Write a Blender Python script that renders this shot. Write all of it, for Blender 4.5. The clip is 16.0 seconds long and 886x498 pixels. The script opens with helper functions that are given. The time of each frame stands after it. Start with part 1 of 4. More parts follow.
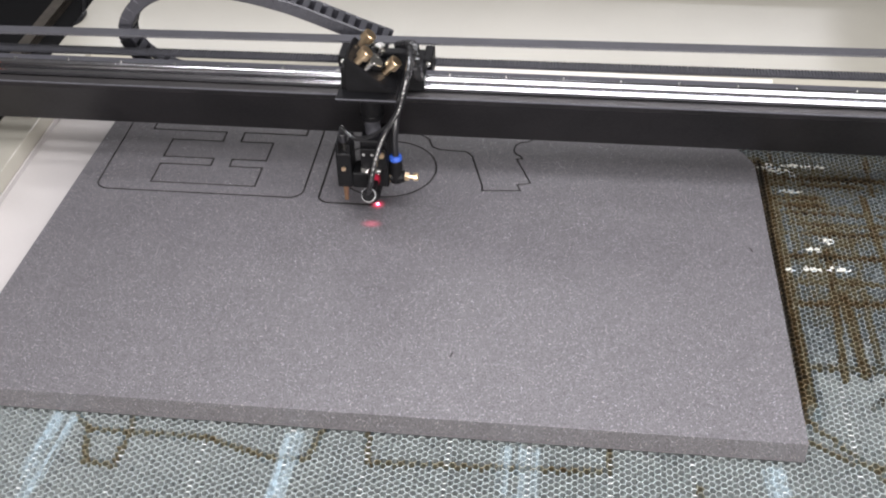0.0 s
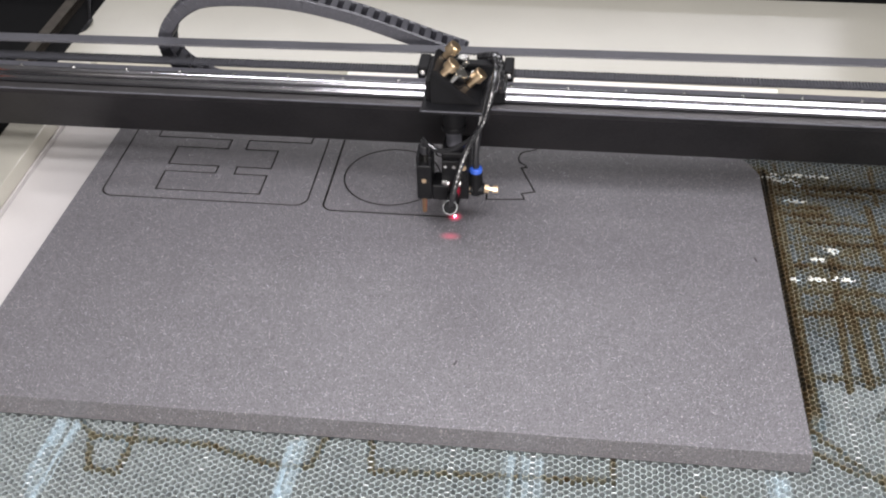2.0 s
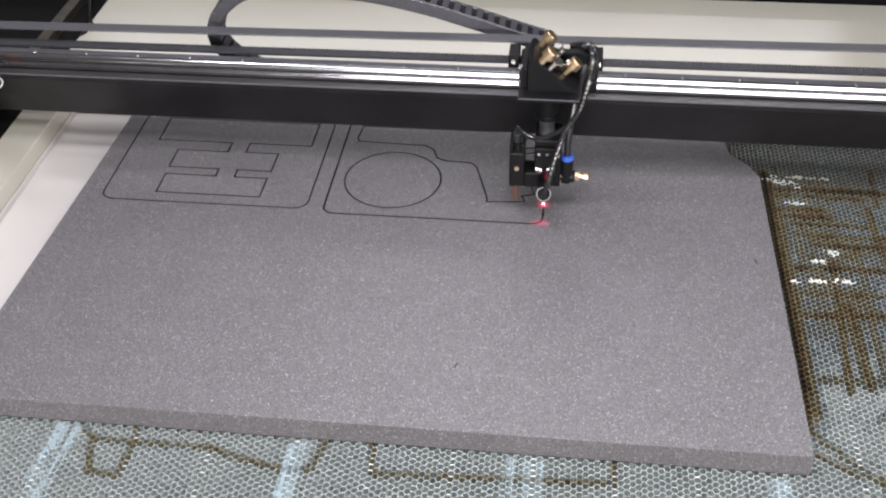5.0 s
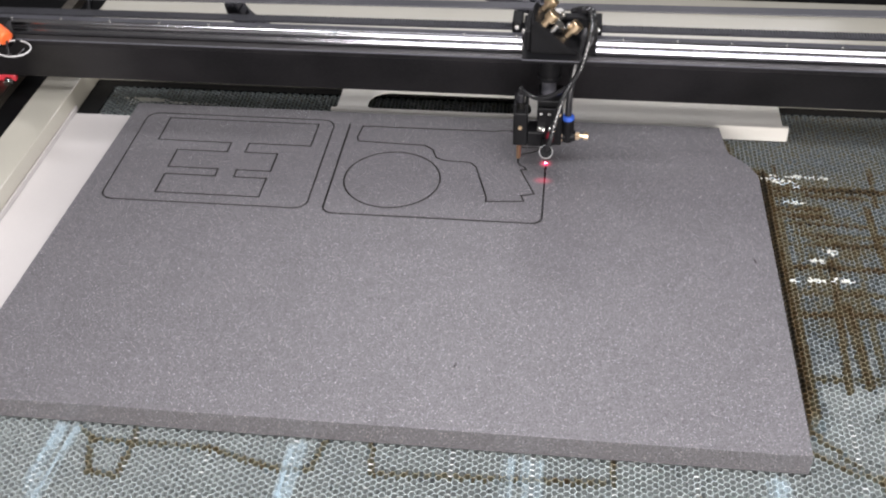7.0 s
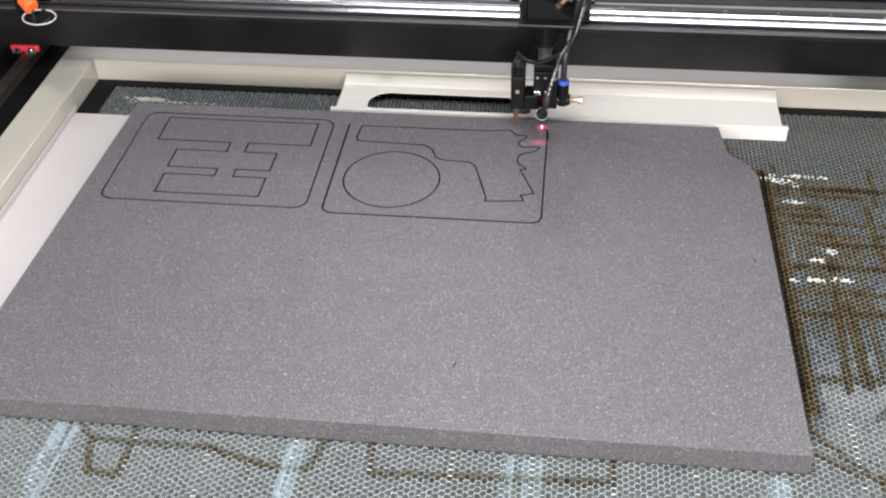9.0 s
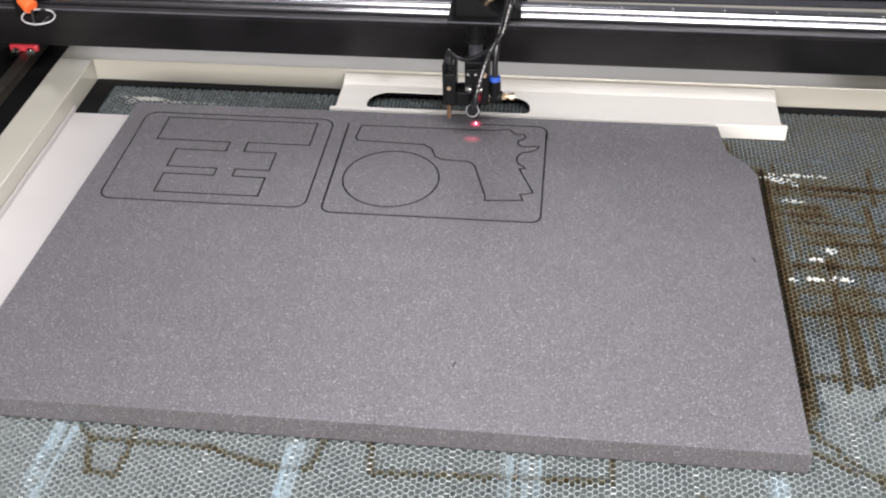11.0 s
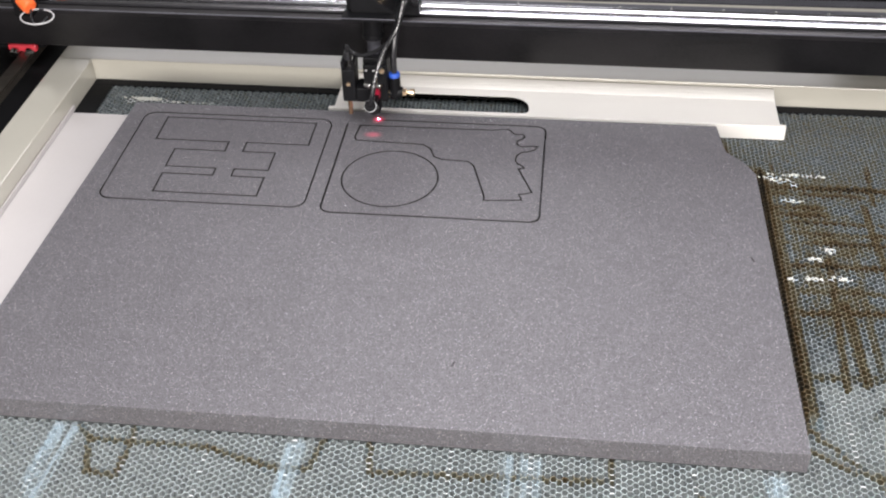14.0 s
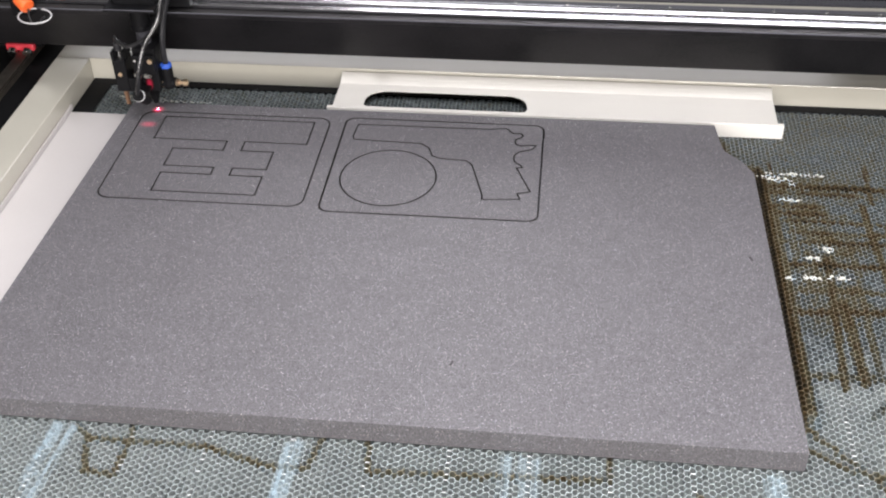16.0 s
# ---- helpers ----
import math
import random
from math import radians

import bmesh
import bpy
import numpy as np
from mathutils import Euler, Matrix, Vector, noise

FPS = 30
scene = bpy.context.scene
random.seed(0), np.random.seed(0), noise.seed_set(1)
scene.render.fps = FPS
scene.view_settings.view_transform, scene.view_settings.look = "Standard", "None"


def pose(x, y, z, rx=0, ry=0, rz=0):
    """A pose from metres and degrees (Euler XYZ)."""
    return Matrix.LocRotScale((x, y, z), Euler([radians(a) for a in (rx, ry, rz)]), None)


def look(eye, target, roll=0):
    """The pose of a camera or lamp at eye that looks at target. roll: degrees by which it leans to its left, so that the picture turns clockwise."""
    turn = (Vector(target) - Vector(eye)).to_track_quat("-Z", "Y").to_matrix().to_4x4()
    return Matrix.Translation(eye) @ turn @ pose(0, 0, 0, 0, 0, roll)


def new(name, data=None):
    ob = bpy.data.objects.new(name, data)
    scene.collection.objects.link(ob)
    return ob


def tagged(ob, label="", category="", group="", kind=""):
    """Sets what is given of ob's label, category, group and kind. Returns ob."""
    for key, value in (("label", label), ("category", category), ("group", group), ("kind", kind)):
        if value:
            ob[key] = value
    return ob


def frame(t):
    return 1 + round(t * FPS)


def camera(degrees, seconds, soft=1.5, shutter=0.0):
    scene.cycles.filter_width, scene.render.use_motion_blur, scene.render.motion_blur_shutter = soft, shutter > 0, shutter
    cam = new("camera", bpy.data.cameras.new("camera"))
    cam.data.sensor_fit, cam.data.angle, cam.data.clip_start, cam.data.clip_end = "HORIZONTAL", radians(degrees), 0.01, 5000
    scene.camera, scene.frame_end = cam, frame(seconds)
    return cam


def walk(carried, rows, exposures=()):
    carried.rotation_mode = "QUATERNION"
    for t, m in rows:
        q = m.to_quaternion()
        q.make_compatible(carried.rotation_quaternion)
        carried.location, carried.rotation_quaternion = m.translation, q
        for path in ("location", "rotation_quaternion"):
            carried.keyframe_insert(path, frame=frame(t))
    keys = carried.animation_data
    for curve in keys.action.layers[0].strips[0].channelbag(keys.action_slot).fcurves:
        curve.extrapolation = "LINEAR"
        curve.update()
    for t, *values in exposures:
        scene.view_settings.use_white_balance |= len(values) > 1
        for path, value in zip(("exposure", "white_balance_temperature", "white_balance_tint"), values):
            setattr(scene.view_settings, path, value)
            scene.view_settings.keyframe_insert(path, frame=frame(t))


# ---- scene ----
cam = camera(42.81, 16.0, soft=2.1)
walk(cam, [(t, pose(0, 0, 0.671, rx, ry, rz)) for t, rx, ry, rz in (
    (0.0, 51.264, 1.00, 6.253), (0.5, 51.315, 0.96, 6.355), (1.0, 51.390, 0.94, 6.430), (1.5, 51.570, 0.93, 6.515),
    (2.0, 51.695, 0.95, 6.560), (2.5, 51.795, 0.98, 6.560), (3.0, 51.824, 1.02, 6.550), (4.0, 51.824, 1.03, 6.540),
    (6.5, 51.810, 1.045, 6.462), (8.0, 51.800, 1.055, 6.440), (9.0, 51.787, 1.06, 6.415), (11.5, 51.755, 1.065, 6.366),
    (13.4, 51.746, 1.055, 6.362), (14.0, 51.752, 1.05, 6.312), (15.5, 51.750, 1.045, 6.278), (16.0, 51.707, 1.02, 6.223))])

# ---- world and light ----
world = bpy.data.worlds.new("room_air")
world.use_nodes = True
world.node_tree.nodes["Background"].inputs[0].default_value = (0.9, 0.95, 1.0, 1)
world.node_tree.nodes["Background"].inputs[1].default_value = 0.03
scene.world = world
scene.view_settings.exposure = 0.3
# place, size, watts, aim and tint of each unseen light, added without a fixture: low over the bed, ceiling height
# beside it, ceiling height behind the camera, low behind the camera, two at ceiling height to the rear
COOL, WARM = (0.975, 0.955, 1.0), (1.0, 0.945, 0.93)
UNSEEN_LIGHTS = [((0.10, 0.57, 0.86), 0.95, 0.32, 14.0, (0.10, 0.20, 0), COOL), ((-0.93, 0.98, 2.45), 0.35, 0.30, 15, (-0.93, 0.98, 0), COOL), ((0.2, -1.1, 2.45), 1.6, 0.6, 24, (0.1, 0.2, 0), COOL),
         ((0.3, -2.3, 0.50), 2.2, 0.8, 112, (0, 0.7, 0.3), WARM), ((-0.42, 3.55, 2.5), 1.2, 1.1, 12, (-0.42, 3.2, 0), COOL), ((-0.6, 5.62, 2.5), 4.2, 0.45, 14, (-0.5, 4.5, 0), COOL)]


# ---- materials ----
def material(name, colour, rough=0.6, metal=0.0, grain=0.0, scale=200.0, stain=0.0, stain_scale=8.0, bump=0.0, tint=None, coat=0.0, spec=0.5):
    m = bpy.data.materials.new(name)
    m.use_nodes = True
    nt = m.node_tree
    b = nt.nodes["Principled BSDF"]
    b.inputs["Base Color"].default_value = (*colour, 1)
    b.inputs["Roughness"].default_value = rough
    b.inputs["Metallic"].default_value = metal
    b.inputs["Coat Weight"].default_value = coat
    b.inputs["Specular IOR Level"].default_value = spec
    geo = nt.nodes.new("ShaderNodeNewGeometry")

    def noise_at(sc, detail=3.0):
        n = nt.nodes.new("ShaderNodeTexNoise")
        n.inputs["Scale"].default_value = sc
        n.inputs["Detail"].default_value = detail
        nt.links.new(geo.outputs["Position"], n.inputs["Vector"])
        return n.outputs["Fac"]

    def mixed(fac, amount, a, c):
        r = nt.nodes.new("ShaderNodeMapRange")
        r.inputs["From Min"].default_value, r.inputs["From Max"].default_value = 0.35, 0.65
        r.inputs["To Max"].default_value = amount
        nt.links.new(fac, r.inputs["Value"])
        x = nt.nodes.new("ShaderNodeMix")
        x.data_type = "RGBA"
        nt.links.new(r.outputs["Result"], x.inputs["Factor"])
        if isinstance(a, tuple):
            x.inputs[6].default_value = (*a, 1)
        else:
            nt.links.new(a, x.inputs[6])
        x.inputs[7].default_value = (*c, 1)
        return x.outputs[2]

    dark = tint or tuple(v * 0.5 for v in colour)
    out = colour
    if grain:
        out = mixed(noise_at(scale), grain, out, dark)
    if stain:
        out = mixed(noise_at(stain_scale, 5.0), stain, out, dark)
    if not isinstance(out, tuple):
        nt.links.new(out, b.inputs["Base Color"])
    if bump:
        bp = nt.nodes.new("ShaderNodeBump")
        bp.inputs["Strength"].default_value = bump
        bp.inputs["Distance"].default_value = 0.001
        nt.links.new(noise_at(scale, 4.0), bp.inputs["Height"])
        nt.links.new(bp.outputs["Normal"], b.inputs["Normal"])
    return m


def foam_material():
    """Charcoal closed-cell foam: fine mottled pores, with a few glints painted as pale dots."""
    m = bpy.data.materials.new("charcoal_foam")
    m.use_nodes = True
    nt = m.node_tree
    b = nt.nodes["Principled BSDF"]
    b.inputs["Roughness"].default_value = 0.38
    geo = nt.nodes.new("ShaderNodeNewGeometry")
    fine = nt.nodes.new("ShaderNodeTexNoise")
    fine.inputs["Scale"].default_value, fine.inputs["Detail"].default_value = 1300.0, 2.0
    wide = nt.nodes.new("ShaderNodeTexNoise")
    wide.inputs["Scale"].default_value, wide.inputs["Detail"].default_value = 28.0, 4.0
    cells = nt.nodes.new("ShaderNodeTexVoronoi")
    cells.inputs["Scale"].default_value = 1750.0
    sparks = nt.nodes.new("ShaderNodeTexVoronoi")
    sparks.inputs["Scale"].default_value = 1000.0
    for n in (fine, wide, cells, sparks):
        nt.links.new(geo.outputs["Position"], n.inputs["Vector"])
    split = nt.nodes.new("ShaderNodeSeparateColor")
    nt.links.new(cells.outputs["Color"], split.inputs[0])
    pores = nt.nodes.new("ShaderNodeMix")
    pores.data_type = "FLOAT"
    pores.inputs["Factor"].default_value = 0.55
    nt.links.new(fine.outputs["Fac"], pores.inputs[2])
    nt.links.new(split.outputs[1], pores.inputs[3])
    ramp = nt.nodes.new("ShaderNodeValToRGB")
    ramp.color_ramp.elements[0].position, ramp.color_ramp.elements[0].color = 0.25, (0.058, 0.0557, 0.059, 1)
    ramp.color_ramp.elements[1].position, ramp.color_ramp.elements[1].color = 0.75, (0.170, 0.1625, 0.172, 1)
    nt.links.new(pores.outputs[0], ramp.inputs["Fac"])
    tone = nt.nodes.new("ShaderNodeMapRange")
    tone.inputs["From Min"].default_value, tone.inputs["From Max"].default_value = 0.3, 0.7
    tone.inputs["To Min"].default_value, tone.inputs["To Max"].default_value = 0.95, 1.04
    nt.links.new(wide.outputs["Fac"], tone.inputs["Value"])
    toned = nt.nodes.new("ShaderNodeVectorMath")
    toned.operation = "SCALE"
    nt.links.new(ramp.outputs["Color"], toned.inputs[0])
    nt.links.new(tone.outputs["Result"], toned.inputs["Scale"])
    # glints painted into the colour: pale dots inside some of the larger cells, each of its own strength
    spark_split = nt.nodes.new("ShaderNodeSeparateColor")
    nt.links.new(sparks.outputs["Color"], spark_split.inputs[0])
    chosen = nt.nodes.new("ShaderNodeMapRange")
    chosen.inputs["From Min"].default_value, chosen.inputs["From Max"].default_value = 0.83, 0.97
    nt.links.new(spark_split.outputs[0], chosen.inputs["Value"])
    dot = nt.nodes.new("ShaderNodeMapRange")
    dot.inputs["From Min"].default_value, dot.inputs["From Max"].default_value = 0.18, 0.36
    dot.inputs["To Min"].default_value, dot.inputs["To Max"].default_value = 1.0, 0.0
    nt.links.new(sparks.outputs["Distance"], dot.inputs["Value"])
    pale = nt.nodes.new("ShaderNodeMath")
    pale.operation = "MULTIPLY"
    nt.links.new(chosen.outputs["Result"], pale.inputs[0])
    nt.links.new(dot.outputs["Result"], pale.inputs[1])
    hue = nt.nodes.new("ShaderNodeMix")
    hue.data_type = "RGBA"
    hue.inputs[6].default_value, hue.inputs[7].default_value = (0.88, 0.80, 0.72, 1), (0.72, 0.79, 0.92, 1)
    nt.links.new(spark_split.outputs[1], hue.inputs["Factor"])
    mix = nt.nodes.new("ShaderNodeMix")
    mix.data_type = "RGBA"
    nt.links.new(pale.outputs[0], mix.inputs["Factor"])
    nt.links.new(toned.outputs[0], mix.inputs[6])
    nt.links.new(hue.outputs[2], mix.inputs[7])
    nt.links.new(mix.outputs[2], b.inputs["Base Color"])
    # each pore wall has a gloss of its own
    shine = nt.nodes.new("ShaderNodeMapRange")
    shine.inputs["From Min"].default_value, shine.inputs["From Max"].default_value = 0.0, 1.0
    shine.inputs["To Min"].default_value, shine.inputs["To Max"].default_value = 0.30, 0.70
    nt.links.new(split.outputs[2], shine.inputs["Value"])
    gloss = nt.nodes.new("ShaderNodeMath")
    gloss.operation = "MULTIPLY_ADD"
    gloss.inputs[1].default_value = 3.0
    nt.links.new(pale.outputs[0], gloss.inputs[0])
    nt.links.new(shine.outputs["Result"], gloss.inputs[2])
    nt.links.new(gloss.outputs[0], b.inputs["Specular IOR Level"])
    bp = nt.nodes.new("ShaderNodeBump")
    bp.inputs["Strength"].default_value, bp.inputs["Distance"].default_value = 0.25, 0.0005
    nt.links.new(pores.outputs[0], bp.inputs["Height"])
    nt.links.new(bp.outputs["Normal"], b.inputs["Normal"])
    return m


def glow(name, colour, strength):
    m = bpy.data.materials.new(name)
    m.use_nodes = True
    b = m.node_tree.nodes["Principled BSDF"]
    b.inputs["Base Color"].default_value = (*colour, 1)
    b.inputs["Emission Color"].default_value = (*colour, 1)
    b.inputs["Emission Strength"].default_value = strength
    return m


def soft_glow(name, colour, strength, radius):
    """Pointer light painted as a glow of the surface itself: fades out from the middle."""
    m = bpy.data.materials.new(name)
    m.use_nodes = True
    nt = m.node_tree
    nt.nodes.remove(nt.nodes["Principled BSDF"])
    co = nt.nodes.new("ShaderNodeTexCoord")
    ln = nt.nodes.new("ShaderNodeVectorMath")
    ln.operation = "LENGTH"
    nt.links.new(co.outputs["Object"], ln.inputs[0])
    fade = nt.nodes.new("ShaderNodeMapRange")
    fade.interpolation_type = "SMOOTHSTEP"
    fade.inputs["From Min"].default_value, fade.inputs["From Max"].default_value = 0.0, radius
    fade.inputs["To Min"].default_value, fade.inputs["To Max"].default_value = strength, 0.0
    nt.links.new(ln.outputs["Value"], fade.inputs["Value"])
    em = nt.nodes.new("ShaderNodeEmission")
    em.inputs["Color"].default_value = (*colour, 1)
    nt.links.new(fade.outputs["Result"], em.inputs["Strength"])
    clear = nt.nodes.new("ShaderNodeBsdfTransparent")
    both = nt.nodes.new("ShaderNodeAddShader")
    nt.links.new(clear.outputs[0], both.inputs[0])
    nt.links.new(em.outputs[0], both.inputs[1])
    nt.links.new(both.outputs[0], nt.nodes["Material Output"].inputs["Surface"])
    return m


def comb_material(name, clean, grime_shade, olive, brown, black):
    """Aluminium foil of the honeycomb; each wall carries its own amount of soot and painted shade, from clean through
    olive and rust brown to black.
    """
    m = bpy.data.materials.new(name)
    m.use_nodes = True
    nt = m.node_tree
    b = nt.nodes["Principled BSDF"]
    at = nt.nodes.new("ShaderNodeAttribute")
    at.attribute_name = "soot_shade"
    geo = nt.nodes.new("ShaderNodeNewGeometry")
    fine = nt.nodes.new("ShaderNodeTexNoise")
    fine.inputs["Scale"].default_value, fine.inputs["Detail"].default_value = 260.0, 3.0
    wide = nt.nodes.new("ShaderNodeTexNoise")
    wide.inputs["Scale"].default_value, wide.inputs["Detail"].default_value = 24.0, 3.0
    total = at.outputs["Fac"]
    for n, amount in ((fine, 0.22), (wide, 0.20)):
        nt.links.new(geo.outputs["Position"], n.inputs["Vector"])
        off = nt.nodes.new("ShaderNodeMath")
        off.operation = "SUBTRACT"
        off.inputs[1].default_value = 0.5
        nt.links.new(n.outputs["Fac"], off.inputs[0])
        add = nt.nodes.new("ShaderNodeMath")
        add.operation = "MULTIPLY_ADD"
        add.inputs[1].default_value = amount
        nt.links.new(off.outputs[0], add.inputs[0])
        nt.links.new(total, add.inputs[2])
        total = add.outputs[0]
    ramp = nt.nodes.new("ShaderNodeValToRGB")
    e = ramp.color_ramp.elements
    e[0].position, e[0].color = 0.0, (*clean, 1)
    e[1].position, e[1].color = 1.0, (*black, 1)
    for place, colour in ((0.30, grime_shade), (0.52, olive), (0.76, brown)):
        x = e.new(place)
        x.color = (*colour, 1)
    nt.links.new(total, ramp.inputs["Fac"])
    nt.links.new(ramp.outputs["Color"], b.inputs["Base Color"])
    b.inputs["Metallic"].default_value = 0.25
    b.inputs["Roughness"].default_value = 0.45
    return m


def film_material():
    """Thin milky plastic film that lets the cells show through."""
    m = bpy.data.materials.new("milky_plastic_film")
    m.use_nodes = True
    nt = m.node_tree
    b = nt.nodes["Principled BSDF"]
    b.inputs["Base Color"].default_value = (0.54, 0.70, 0.78, 1)
    b.inputs["Roughness"].default_value = 0.6
    geo = nt.nodes.new("ShaderNodeNewGeometry")
    n = nt.nodes.new("ShaderNodeTexNoise")
    n.inputs["Scale"].default_value = 170.0
    nt.links.new(geo.outputs["Position"], n.inputs["Vector"])
    r = nt.nodes.new("ShaderNodeMapRange")
    r.inputs["From Min"].default_value, r.inputs["From Max"].default_value = 0.3, 0.7
    r.inputs["To Min"].default_value, r.inputs["To Max"].default_value = 0.03, 0.16
    nt.links.new(n.outputs["Fac"], r.inputs["Value"])
    nt.links.new(r.outputs["Result"], b.inputs["Alpha"])
    return m


FOAM = foam_material()
# foam darkened in colour for the shade inside narrow cuts
CUT_SHADE = material("cut_foam_wall", (0.024, 0.022, 0.022), 0.9, grain=0.5, scale=600)
CREAM = material("cream_enamel", (0.50, 0.48, 0.41), 0.14, grain=0.06, scale=900, stain=0.14, stain_scale=7, bump=0.02, spec=1.0)
PLATE = material("cream_plate_enamel", (0.71, 0.685, 0.63), 0.28, stain=0.08, stain_scale=9, grain=0.05, scale=700)
WHITE_SHEET = material("white_sheet_enamel", (0.52, 0.495, 0.48), 0.35, stain=0.08, stain_scale=9, grain=0.05, scale=700)
BLACK = material("black_anodised", (0.004, 0.004, 0.0045), 0.40, grain=0.4, scale=500, tint=(0.010, 0.010, 0.011), stain=0.4, stain_scale=30, bump=0.04, spec=0.12)
BEAM_BLACK = material("beam_black_paint", (0.003, 0.003, 0.0034), 0.42, grain=0.4, scale=350, tint=(0.019, 0.0175, 0.019), stain=0.6, stain_scale=13, bump=0.05, spec=0.18)
RUBBER = material("black_rubber", (0.015, 0.015, 0.017), 0.3, grain=0.4, scale=400)
CABLE = material("glossy_black_sleeve", (0.010, 0.010, 0.011), 0.22, grain=0.3, scale=500, bump=0.05, spec=0.7)
BELT = material("grey_belt_back", (0.075, 0.075, 0.085), 0.6, grain=0.3, scale=300, stain=0.3, stain_scale=20)
CHAIN = material("grey_nylon_chain", (0.035, 0.035, 0.042), 0.5, grain=0.4, scale=300, tint=(0.06, 0.06, 0.07))
CHROME = material("ground_rail_steel", (0.50, 0.50, 0.53), 0.16, 1.0, grain=0.2, scale=120, stain=0.15, stain_scale=25)
RAIL_TOP = material("dull_rail_top", (0.10, 0.10, 0.115), 0.55, 0.5, grain=0.3, scale=300, stain=0.3, stain_scale=30)
LEDGE = material("dull_ledge_steel", (0.060, 0.057, 0.056), 0.5, 0.4, grain=0.4, scale=250, stain=0.5, stain_scale=25)
STEEL = material("bright_screw_steel", (0.7, 0.69, 0.66), 0.25, 1.0, grain=0.2, scale=300)
BRASS = material("brass", (0.82, 0.62, 0.40), 0.30, 1.0, grain=0.2, scale=300)
COPPER = material("copper_probe", (0.42, 0.26, 0.16), 0.35, 1.0, grain=0.3, scale=400)
BLUE = material("blue_plastic_collar", (0.03, 0.09, 0.42), 0.35, grain=0.1)
RED = material("red_end_seal", (0.62, 0.04, 0.06), 0.4, grain=0.2, scale=200)
ORANGE = material("orange_switch_cap", (0.85, 0.14, 0.03), 0.4, grain=0.1)
GREY = material("grey_plastic", (0.42, 0.42, 0.42), 0.5, grain=0.2)
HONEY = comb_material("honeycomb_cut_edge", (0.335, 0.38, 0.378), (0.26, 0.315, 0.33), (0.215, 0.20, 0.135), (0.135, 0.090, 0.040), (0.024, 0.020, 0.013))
# darker steps than the cut edge: shade inside the cells put into the colour
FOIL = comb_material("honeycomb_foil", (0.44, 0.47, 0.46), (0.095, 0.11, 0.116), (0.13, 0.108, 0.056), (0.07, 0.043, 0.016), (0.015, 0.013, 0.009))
PALE = material("residue_whitened_honeycomb", (0.52, 0.64, 0.70), 0.6, 0.0, grain=0.3, scale=200)
TRAY = material("tray_steel", (0.27, 0.285, 0.28), 0.6, 0.1, grain=0.4, scale=60, stain=0.5, stain_scale=9)
# pale colour for painted glints and for white residue on cell edges
GLINT = material("painted_glint_and_residue", (0.66, 0.68, 0.67), 0.55, 0.2, grain=0.1)
DARK = material("dark_steel", (0.005, 0.005, 0.0055), 0.6, grain=0.4, scale=200, spec=0.12)
SIDE_RAIL = material("oily_guide_steel", (0.19, 0.17, 0.145), 0.42, 0.9, grain=0.4, scale=90)
WALL = material("room_paint", (0.36, 0.36, 0.35), 0.8, stain=0.15, stain_scale=1.5, grain=0.1, scale=60)
FLOOR = material("workshop_concrete", (0.28, 0.275, 0.265), 0.75, stain=0.4, stain_scale=2.0, grain=0.3, scale=40)
CRUMB = material("chalky_residue", (0.55, 0.56, 0.51), 0.8, grain=0.4, scale=500, tint=(0.40, 0.38, 0.30))
FILM = film_material()
RED_DOT = glow("laser_dot_glow", (1.0, 0.06, 0.16), 5.0)
RED_CORE = glow("laser_core_glow", (1.0, 0.42, 0.52), 16.0)
RED_HALO = soft_glow("laser_halo_glow", (1.0, 0.04, 0.13), 0.55, 0.0085)
RED_FAINT = soft_glow("laser_ghost_glow", (1.0, 0.04, 0.13), 0.32, 0.0085)
RED_CAUGHT = soft_glow("laser_caught_glow", (1.0, 0.03, 0.10), 0.35, 0.0085)


# ---- mesh helpers ----
def part(name, bm, mat, parent=None, label="", smooth=False):
    me = bpy.data.meshes.new(name)
    bm.normal_update()
    bm.to_mesh(me)
    bm.free()
    for m in (mat if isinstance(mat, (list, tuple)) else [mat]):
        me.materials.append(m)
    if smooth:
        me.polygons.foreach_set("use_smooth", [True] * len(me.polygons))
    ob = new(name, me)
    if parent is not None:
        ob.parent = parent
    if label:
        ob["label"] = label
    return ob


def box(x0, x1, y0, y1, z0, z1, bevel=0.0, bm=None, seg=2):
    out = bm or bmesh.new()
    made = bmesh.ops.create_cube(out, size=1.0)["verts"]
    for v in made:
        v.co = Vector(((x0 + x1) / 2 + v.co.x * (x1 - x0), (y0 + y1) / 2 + v.co.y * (y1 - y0), (z0 + z1) / 2 + v.co.z * (z1 - z0)))
    if bevel:
        edges = list({e for v in made for e in v.link_edges})
        bmesh.ops.bevel(out, geom=edges, offset=bevel, segments=seg, affect="EDGES", profile=0.5)
    return out


def rod(a, b, r0, r1=None, n=20, bm=None, bevel=0.0):
    out = bm or bmesh.new()
    a, b = Vector(a), Vector(b)
    m = Matrix.Translation((a + b) / 2) @ (b - a).to_track_quat("Z", "Y").to_matrix().to_4x4()
    made = bmesh.ops.create_cone(out, cap_ends=True, segments=n, radius1=r0, radius2=r0 if r1 is None else r1, depth=(b - a).length, matrix=m)["verts"]
    if bevel:
        edges = [e for e in {e for v in made for e in v.link_edges} if any(len(f.verts) > 4 for f in e.link_faces)]
        bmesh.ops.bevel(out, geom=edges, offset=bevel, segments=2, affect="EDGES", profile=0.5)
    return out


